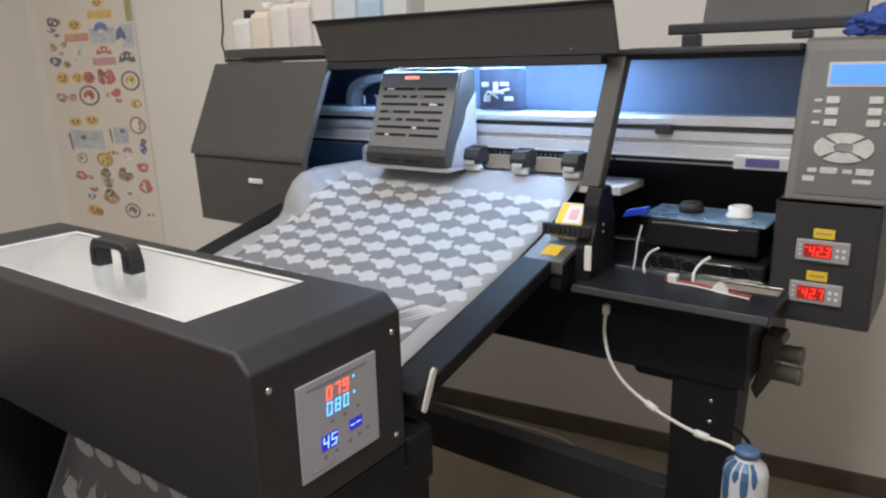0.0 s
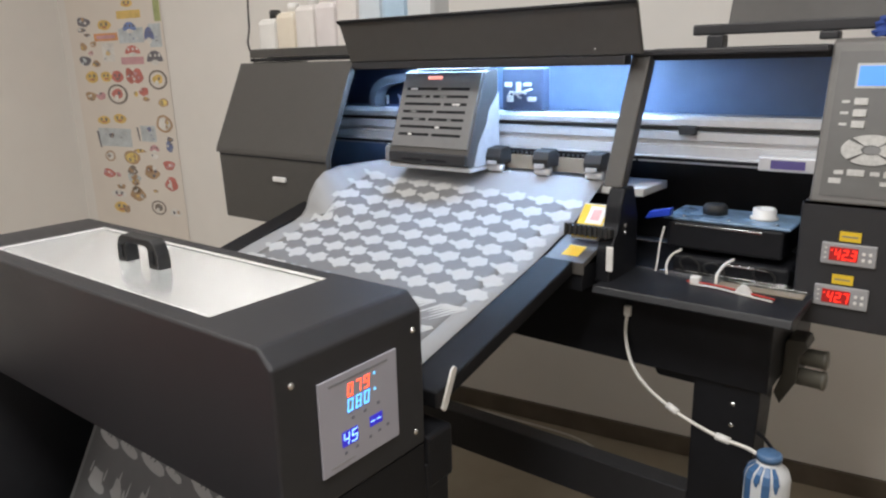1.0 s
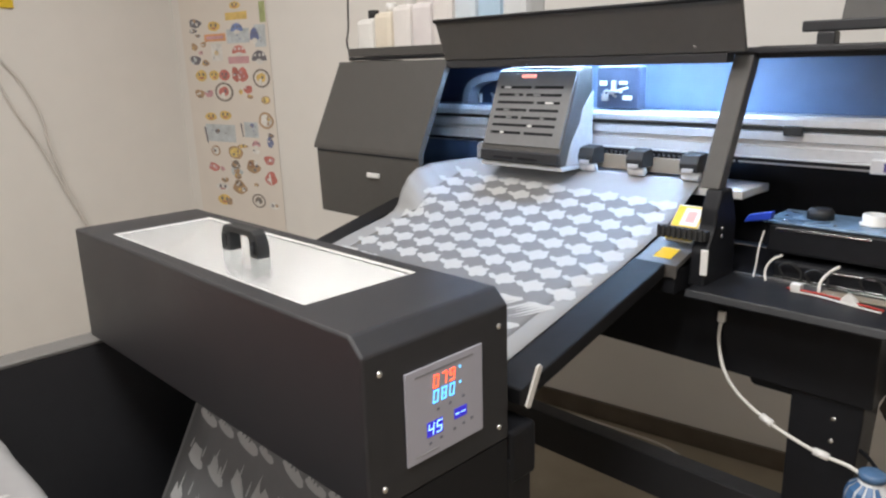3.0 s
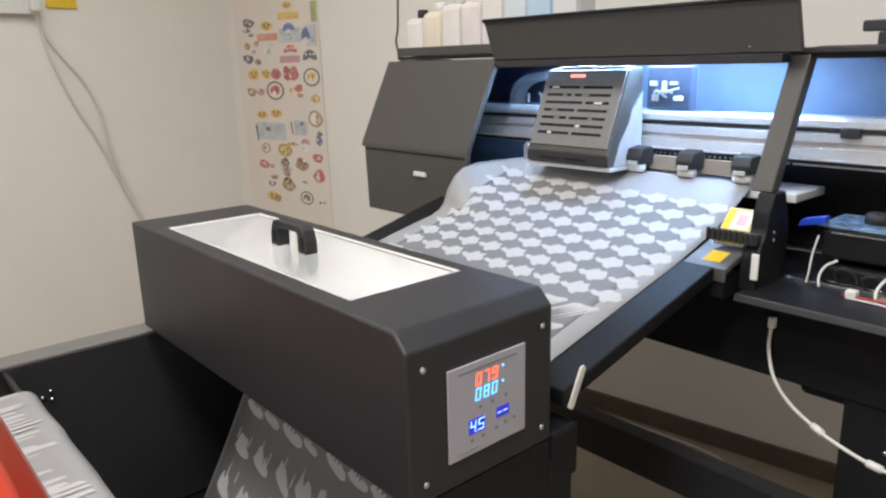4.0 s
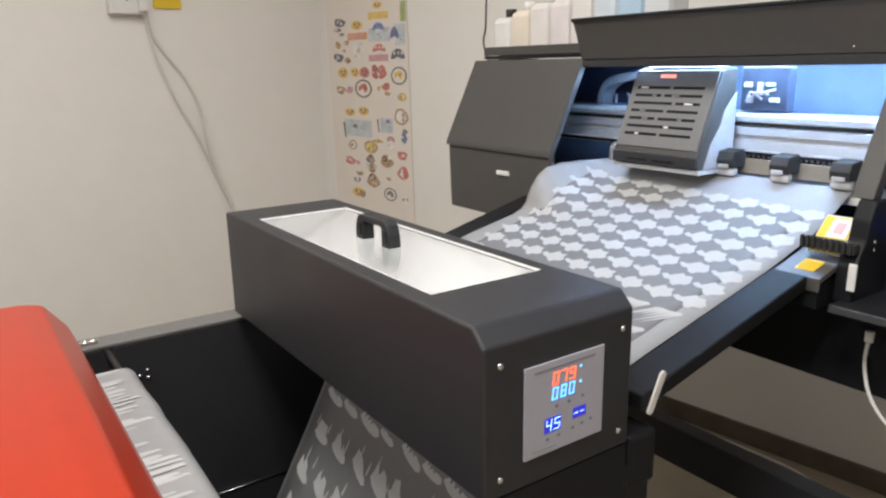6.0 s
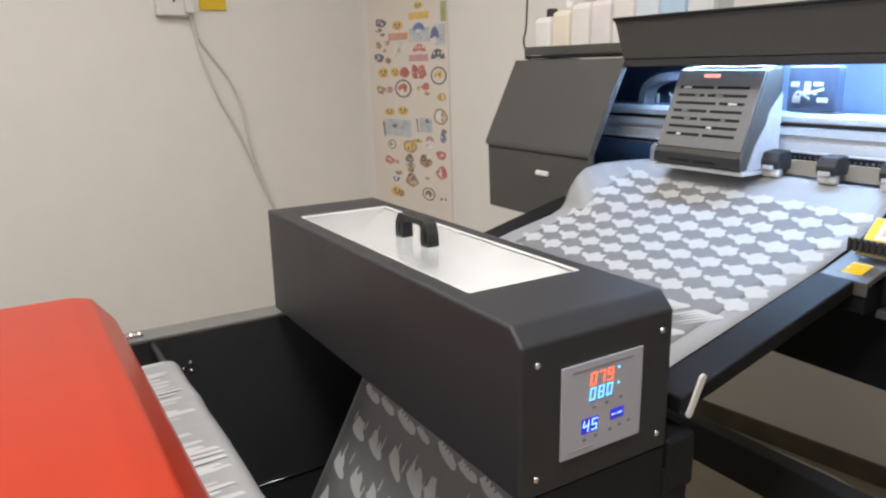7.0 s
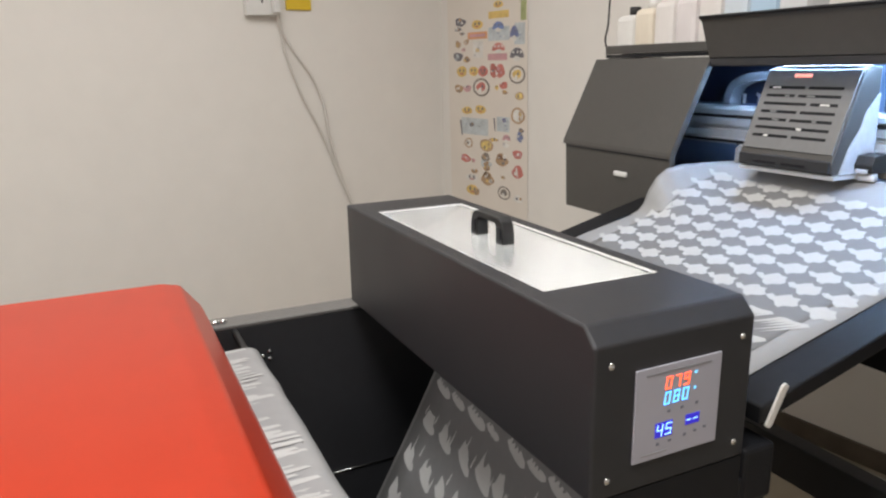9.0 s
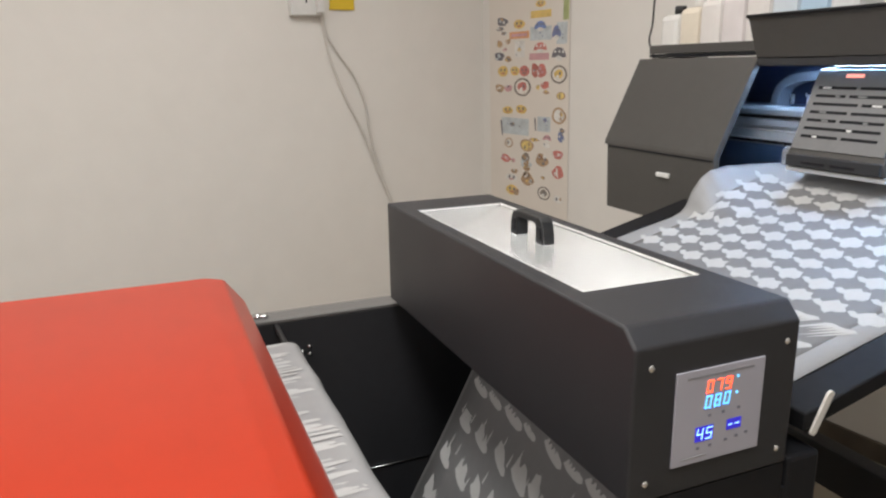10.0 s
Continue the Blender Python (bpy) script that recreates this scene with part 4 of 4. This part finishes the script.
for k, (a, w, z0) in enumerate(((200, 9, 0.51), (228, 13, 0.485), (256, 8, 0.53), (280, 10, 0.50), (305, 8, 0.525), (170, 10, 0.52))):
    bm = bmesh.new()
    cols = []
    for i in range(4):
        t = radians(a + w * (i / 3 - 0.5) * 2)
        low = z0 + 0.018 * abs(i - 1.5)
        cols.append([bm.verts.new((0.333 + r * math.cos(t), 0.65 + r * math.sin(t), z)) for r, z in ((0.0345, low), (0.0345, 0.546), (0.0305, 0.5585), (0.0188, 0.5685))])
    for p, q in zip(cols, cols[1:]):
        for i in range(3):
            bm.faces.new((p[i], q[i], q[i + 1], p[i + 1]))
    part("ink_run", bm, material("dark_blue_ink", (0.05, 0.13, 0.28), 0.3) if k == 0 else bpy.data.materials["dark_blue_ink"], bottle, "dried blue ink run")
solid("bottle_hook", tube(curve([(0.29, 0.752, 0.56), (0.31, 0.72, 0.568), (0.333, 0.685, 0.567), (0.333, 0.671, 0.565)]), 0.003), BLACK2, "black wire hook holding the bottle", "hook")

# ---- wall with the sticker sheet ----
ROT = Matrix.Rotation(A, 4, "Z")
ON_WALL = Matrix.Translation(room(0.386, 0.003, 0.98)) @ ROT
PALE = material("clear_sticker_film", (0.75, 0.69, 0.625), 0.3, scale=10, vary=0.04)


def on_sheet(bm):
    bmesh.ops.transform(bm, matrix=ON_WALL, verts=bm.verts)
    return bm


stickers = solid("sticker_sheet", on_sheet(prism([(-0.305, -0.565), (0.307, -0.565), (0.285, 0.70), (-0.330, 0.70)], "y", -0.0012, 0.0)), PALE, "long clear sheet of small round colourful stickers on the wall", "sticker sheet")
INKS = {"k": (0.05, 0.05, 0.09), "y": (0.75, 0.50, 0.08), "Y": (0.78, 0.58, 0.12), "o": (0.70, 0.28, 0.07), "b": (0.07, 0.17, 0.50), "B": (0.05, 0.10, 0.32), "r": (0.55, 0.09, 0.07),
        "R": (0.42, 0.05, 0.03), "p": (0.60, 0.28, 0.32), "g": (0.30, 0.36, 0.10), "n": (0.42, 0.24, 0.10), "c": (0.50, 0.56, 0.60), "w": (0.75, 0.73, 0.70), "O": (0.12, 0.09, 0.07)}
INKM = {k: material("sticker_ink_" + str(ord(k)), tuple(0.8 * a + 0.2 * b for a, b in zip(v, (0.62, 0.58, 0.52))), 0.35, scale=300, vary=0.3) for k, v in INKS.items()}
srng = random.Random(11)


def blob(cx, cz, rx, rz, d, wob, n=14, a0=0.0, a1=math.tau):
    ph = srng.uniform(0, 6)
    whole = a1 - a0 > 6.28
    q = [(cx + rx * (1 + wob * math.sin(3 * a + ph)) * math.cos(a), cz + rz * (1 + wob * math.cos(2 * a + ph)) * math.sin(a)) for a in (a0 + (a1 - a0) * i / (n if whole else n - 1) for i in range(n))]
    return on_sheet(prism(q, "y", -0.0012 - d, -0.0011))


def dot(ob, x, z, r, ink, d=0.0010, flat=1.0):
    part("patch", blob(x, z, r, r * flat, d, 0.1, 8), INKM[ink], ob)


def square_sticker(x, z, w, h, ink):
    ob = part("sticker", on_sheet(box(x - w, x + w, -0.0015, -0.0011, z - h, z + h, 0)), INKM[ink], stickers)
    if ink == "o":
        part("patch", on_sheet(box(x - w * 0.8, x + w * 0.8, -0.0018, -0.0014, z - h * 0.45, z + h * 0.45, 0)), INKM["p"], ob)
    for k in range(3 if ink in "cw" else 0):
        dot(ob, x + srng.uniform(-0.7, 0.7) * w, z + srng.uniform(-0.7, 0.7) * h, 0.0045, srng.choice("kBw"), 0.0008, 0.6)


def face_sticker(x, z, w, h, ink):
    ob = part("sticker", blob(x, z, w, h, 0.0006, 0.05, 18), INKM[ink], stickers)
    for side in (-1, 1):
        dot(ob, x + side * w * 0.36, z + h * 0.2, w * 0.17, "k")
    part("patch", blob(x, z - h * 0.25, w * 0.42, h * 0.35, 0.0010, 0.0, 8, math.pi, math.tau), INKM["R" if ink != "r" else "O"], ob)


def blot_sticker(x, z, w, h, ink):
    ob = part("sticker", blob(x, z, w, h, 0.0007, 0.16), INKM[ink], stickers)
    for k in range(3 if w > 0.012 else 1):
        dot(ob, x + srng.uniform(-0.6, 0.6) * w, z + srng.uniform(-0.6, 0.6) * h, w * srng.uniform(0.16, 0.32), srng.choice({"k": "wcn", "n": "wyOk", "r": "wRp", "O": "nw"}.get(ink, "wnk")), 0.0011, 0.8)


def dome_sticker(x, z, w, h, ink):
    ob = part("sticker", blob(x, z - h * 0.6, w, h * 1.6, 0.0008, 0.0, 14, 0.0, math.pi), INKM[ink], stickers)
    part("patch", blob(x, z - h * 0.75, w * 0.5, h * 0.42, 0.0010, 0.08, 12), INKM["w"], ob)
    for side in (-0.5, 0.1, 0.6):
        dot(ob, x + side * w, z + h * 0.3, w * 0.14, "w" if ink in "kr" else "k", 0.0011)


def ring_sticker(x, z, w, h, ink):
    ob = part("sticker", blob(x, z, w, h, 0.0006, 0.0, 28), INKM["O"], stickers)
    part("ring_centre", blob(x, z, w * 0.80, h * 0.80, 0.0009, 0.0, 24), PALE, ob)
    part("ring_patch", blob(x, z + h * 0.05, w * 0.55, h * 0.5, 0.0012, 0.08, 14), INKM[ink], ob)
    dot(ob, x - w * 0.12, z - h * 0.35, w * 0.22, "w", 0.0014)
    dot(ob, x + w * 0.15, z + h * 0.1, w * 0.12, "k", 0.0014)


def wreath_sticker(x, z, w, h, ink):
    ob = part("sticker", blob(x, z, w, h, 0.0006, 0.06, 20), INKM["n"], stickers)
    part("ring_centre", blob(x, z, w * 0.74, h * 0.74, 0.0009, 0.08, 16), INKM["w"] if ink == "n" else INKM["Y"], ob)
    for k in range(4):
        dot(ob, x + srng.uniform(-0.45, 0.45) * w, z + srng.uniform(-0.45, 0.45) * h, w * 0.16, srng.choice("nkOy"), 0.0012)


def stroke_sticker(x, z, w, h, ink):
    part("sticker", on_sheet(prism([(x + w * 0.3, z - h), (x + w, z - h), (x + w * 0.2, z + h), (x - w, z + h)], "y", -0.0023, -0.0011)), INKM[ink], stickers)


# Centre, half width and half height in millimetres, and ink.
SQUARES = [(264, 433, 19, 42, "g"), (88, 426, 75, 16, "y"), (-75, 341, 78, 16, "o"), (90, 342, 78, 30, "c"), (239, 337, 36, 46, "c"), (-70, 277, 40, 38, "w"), (80, 240, 72, 15, "p"), (-102, -87, 111, 40, "c"), (124, -65, 48, 34, "c")]
FACES = [(85, 470, 37, 15, "y"), (-76, 390, 45, 21, "y"), (-205, 175, 43, 26, "y"), (-107, 176, 37, 23, "y"), (-31, 176, 39, 24, "r"), (-163, -12, 44, 18, "y"), (-53, -4, 43, 21, "y"), (-126, -343, 51, 19, "w"), (-122, -404, 51, 25, "y")]
UPPER_BLOTS = [(-215, 408, 45, 20, "k"), (-234, 376, 29, 9, "k"), (-200, 353, 20, 8, "k"), (-236, 305, 23, 17, "n"), (-164, 314, 21, 13, "n"), (-189, 277, 16, 9, "p"), (-237, 245, 39, 23, "k"), (-162, 232, 28, 13, "n"), (-74, 274, 14, 8, "y"), (52, 178, 29, 32, "R"), (99, 177, 38, 28, "r"), (-232, 92, 36, 22, "n"), (-159, 93, 32, 18, "p"), (76, 102, 13, 12, "y"), (129, 112, 30, 17, "r"), (136, 81, 21, 9, "n"), (-123, -79, 19, 11, "k"), (133, -46, 13, 12, "B")]
LOWER_BLOTS = [(247, -116, 21, 22, "B"), (255, -86, 18, 10, "k"), (53, -141, 40, 7, "n"), (144, -161, 25, 12, "w"), (-179, -250, 42, 19, "r"), (-114, -255, 16, 11, "p"), (-11, -230, 32, 20, "O"), (-10, -263, 43, 22, "c"), (114, -232, 48, 28, "n"), (100, -223, 23, 12, "R"), (231, -197, 34, 23, "r"), (-103, -308, 28, 13, "n"), (-1, -282, 27, 15, "n"), (3, -334, 51, 30, "n"), (-4, -317, 27, 15, "O"), (234, -277, 40, 28, "r"), (125, -315, 15, 9, "n"), (-85, -411, 23, 18, "n"), (238, -402, 36, 16, "w")]
DOMES = [(86, 375, 43, 21, "b"), (202, 341, 31, 31, "B"), (87, 281, 48, 21, "r"), (221, 250, 49, 27, "k"), (150, -128, 30, 16, "p")]
RINGS = [(224, 160, 57, 40, "y"), (-45, 101, 67, 43, "r"), (133, -388, 48, 32, "O")]
WREATHS = [(242, 67, 31, 17, "y"), (231, -21, 50, 36, "n"), (-152, -171, 35, 24, "n"), (-5, -173, 53, 31, "y")]
STROKES = [(-214, -99, 11, 37, "k"), (59, -69, 8, 30, "k"), (228, -281, 10, 23, "w")]
for make, spots in ((square_sticker, SQUARES), (face_sticker, FACES), (blot_sticker, UPPER_BLOTS + LOWER_BLOTS), (dome_sticker, DOMES), (ring_sticker, RINGS), (wreath_sticker, WREATHS), (stroke_sticker, STROKES)):
    for x, z, w, h, ink in spots:
        make(x * 0.001, z * 0.001, w * 0.001, h * 0.001, ink)


# ---- wall with the socket ----
def west(v0, v1, d0, d1, z0, z1, bevel=0.003):
    """A box on the west wall: v along it, d out of it."""
    bm = box(d0, d1, -v1, -v0, z0, z1, bevel)
    bmesh.ops.transform(bm, matrix=Matrix.Translation(C) @ ROT, verts=bm.verts)
    return bm


def west_at(v, d, z):
    return room(d, v, z)


socket = thing("wall_socket", west_at(0.95, 0.0, 1.50), "white plastic wall socket box with a plug", "socket")
part("box", west(0.872, 1.024, 0.001, 0.045, 1.407, 1.585, 0.005), WHITE, socket)
part("socket_hole", west(0.949, 0.957, 0.0445, 0.0458, 1.459, 1.489, 0), BLACK2, socket)
part("plug", west(0.882, 0.915, 0.0452, 0.078, 1.418, 1.49, 0.005), WHITE, socket, "white plug")
solid("yellow_tag", west(0.713, 0.831, 0.001, 0.012, 1.437, 1.568, 0.002), YELLOW, "bright yellow tag fixed on the wall", "tag")
wires = thing("power_cords", west_at(0.75, 0.02, 0.9), "two pale grey power cords hanging down the wall", "cord")
PC = material("pale_grey_cord", (0.64, 0.61, 0.57), 0.45, scale=60, vary=0.06)
for q in (((0.895, 1.448), (0.869, 1.357), (0.84, 1.218), (0.777, 1.047), (0.70, 0.892), (0.622, 0.689), (0.561, 0.537), (0.52, 0.4), (0.50, 0.25), (0.50, 0.12), (0.52, 0.009)),
          ((0.887, 1.433), (0.857, 1.338), (0.806, 1.252), (0.728, 1.143), (0.679, 1.017), (0.662, 0.89), (0.621, 0.721), (0.556, 0.536), (0.50, 0.4), (0.48, 0.25), (0.47, 0.12), (0.46, 0.009))):
    part("cord", tube(curve([west_at(v, 0.012 if z < 1.40 else 0.05, z) for v, z in q]), 0.0062, 10), PC, wires)
solid("wall_hook", tube([west_at(2.497, 0.0, 1.402), west_at(2.497, 0.012, 1.402), west_at(2.49, 0.014, 1.39)], 0.004, 8), STEEL, "small steel hook in the wall", "hook")

# ---- on top of the printer ----
rack = thing("ink_bottle_tray", (-1.0, 0.96, 1.197), "black tray for ink bottles on top of the printer", "tray")
part("tray", box(-1.185, -0.52, 0.90, 1.03, 1.1975, 1.206, 0.002), BLACK2, rack)
part("front_wall", box(-1.185, -0.52, 0.90, 0.905, 1.207, 1.231, 0.001), GREY, rack)
part("support", box(-1.20, -1.075, 0.92, 1.02, 1.184, 1.1965, 0.002), BLACK2, rack)
TINTS = {"white": (0.68, 0.665, 0.635), "yellow": (0.69, 0.62, 0.51), "cream": (0.68, 0.645, 0.615), "pink": (0.67, 0.625, 0.615), "pale blue": (0.58, 0.64, 0.69), "blue": (0.42, 0.56, 0.69),
         "clear": (0.65, 0.66, 0.665)}
for k, tint in enumerate(("white", "yellow", "cream", "pink", "cream", "pale blue", "blue", "clear")):
    x, tall = -1.138 + 0.080 * k, 0.108 + 0.014 * (k % 3) + (0.03 if k > 2 else 0)
    jug = thing("ink_bottle", (x, 0.965, 1.206), f"translucent {tint} plastic ink bottle in the tray", "bottle", "ink bottles on the printer")
    m = material("bottle_" + tint.replace(" ", "_") + str(k), TINTS[tint], 0.35, scale=14, vary=0.10)
    part("body", box(x - 0.0393, x + 0.0393, 0.925, 1.005, 1.2065, 1.206 + tall, 0.016), m, jug)
    part("cap", lathe([(0.016, 0), (0.016, 0.022), (0.014, 0.024)], (x, 0.965, 1.206 + tall), "z", 16), RUBBER if k == 0 else WHITE, jug, "screw cap")
solid("signal_cable", tube(curve([(-1.215, 0.93, 1.62), (-1.20, 0.93, 1.50), (-1.212, 0.93, 1.36), (-1.216, 0.93, 1.29), (-1.225, 0.93, 1.24), (-1.228, 0.97, 1.15), (-1.225, 1.0, 0.9), (-1.22, 1.0, 0.4), (-1.22, 1.0, 0.006)]),
                           0.0028, 8), RUBBER, "thin black cable hanging beside the printer", "cable")
solid("clear_hose", tube(curve([(-0.66, 0.965, 1.40), (-0.63, 0.95, 1.40), (-0.59, 0.94, 1.37), (-0.55, 0.94, 1.33), (-0.545, 0.95, 1.31)]), 0.006, 8), RUBBER, "black hose end lying over the bottles", "hose")

rear = thing("rear_lid", (0.25, 0.96, 1.2), "open dark grey rear service lid on its hinges", "lid")
part("hinge_bar", box(0.07, 0.40, 0.94, 0.958, 1.221, 1.240, 0.003), BLACK, rear)
part("hinge_bracket", box(0.098, 0.128, 0.935, 0.965, 1.197, 1.2205, 0.003), BLACK, rear)
part("hinge_bracket", box(0.285, 0.315, 0.935, 0.965, 1.2065, 1.2205, 0.003), BLACK, rear)
part("panel", prism([(0.960, 1.222), (1.03, 1.42), (1.042, 1.42), (0.972, 1.222)], "x", 0.125, 0.39, 0.003), GREY, rear)


def cloth():
    bm = bmesh.new()
    bmesh.ops.create_icosphere(bm, subdivisions=5, radius=1)
    for v in bm.verts:
        p = v.co.copy()
        f = 1 + 0.30 * noise.noise(p * 2.3) + 0.16 * noise.noise(p * 6) + 0.07 * abs(noise.noise(p * 13))
        q = Vector((p.x * 0.060, p.y * 0.05, max(-0.4, p.z) * 0.030)) * f
        v.co = q + Vector((0.432, 0.92, 1.221))
    for f in bm.faces:
        f.smooth = True
    return bm


solid("blue_cloth", cloth(), BLUEC, "crumpled dark blue wiping cloth on the printer", "cloth")
solid("loose_wire", tube(curve([(-0.95, 1.36, 0.004), (-0.884, 1.40, 0.004), (-0.778, 1.43, 0.004), (-0.668, 1.44, 0.004), (-0.444, 1.455, 0.004), (-0.337, 1.43, 0.004), (-0.255, 1.36, 0.004)]), 0.003, 8), PC,
      "thin pale wire lying on the floor", "wire")
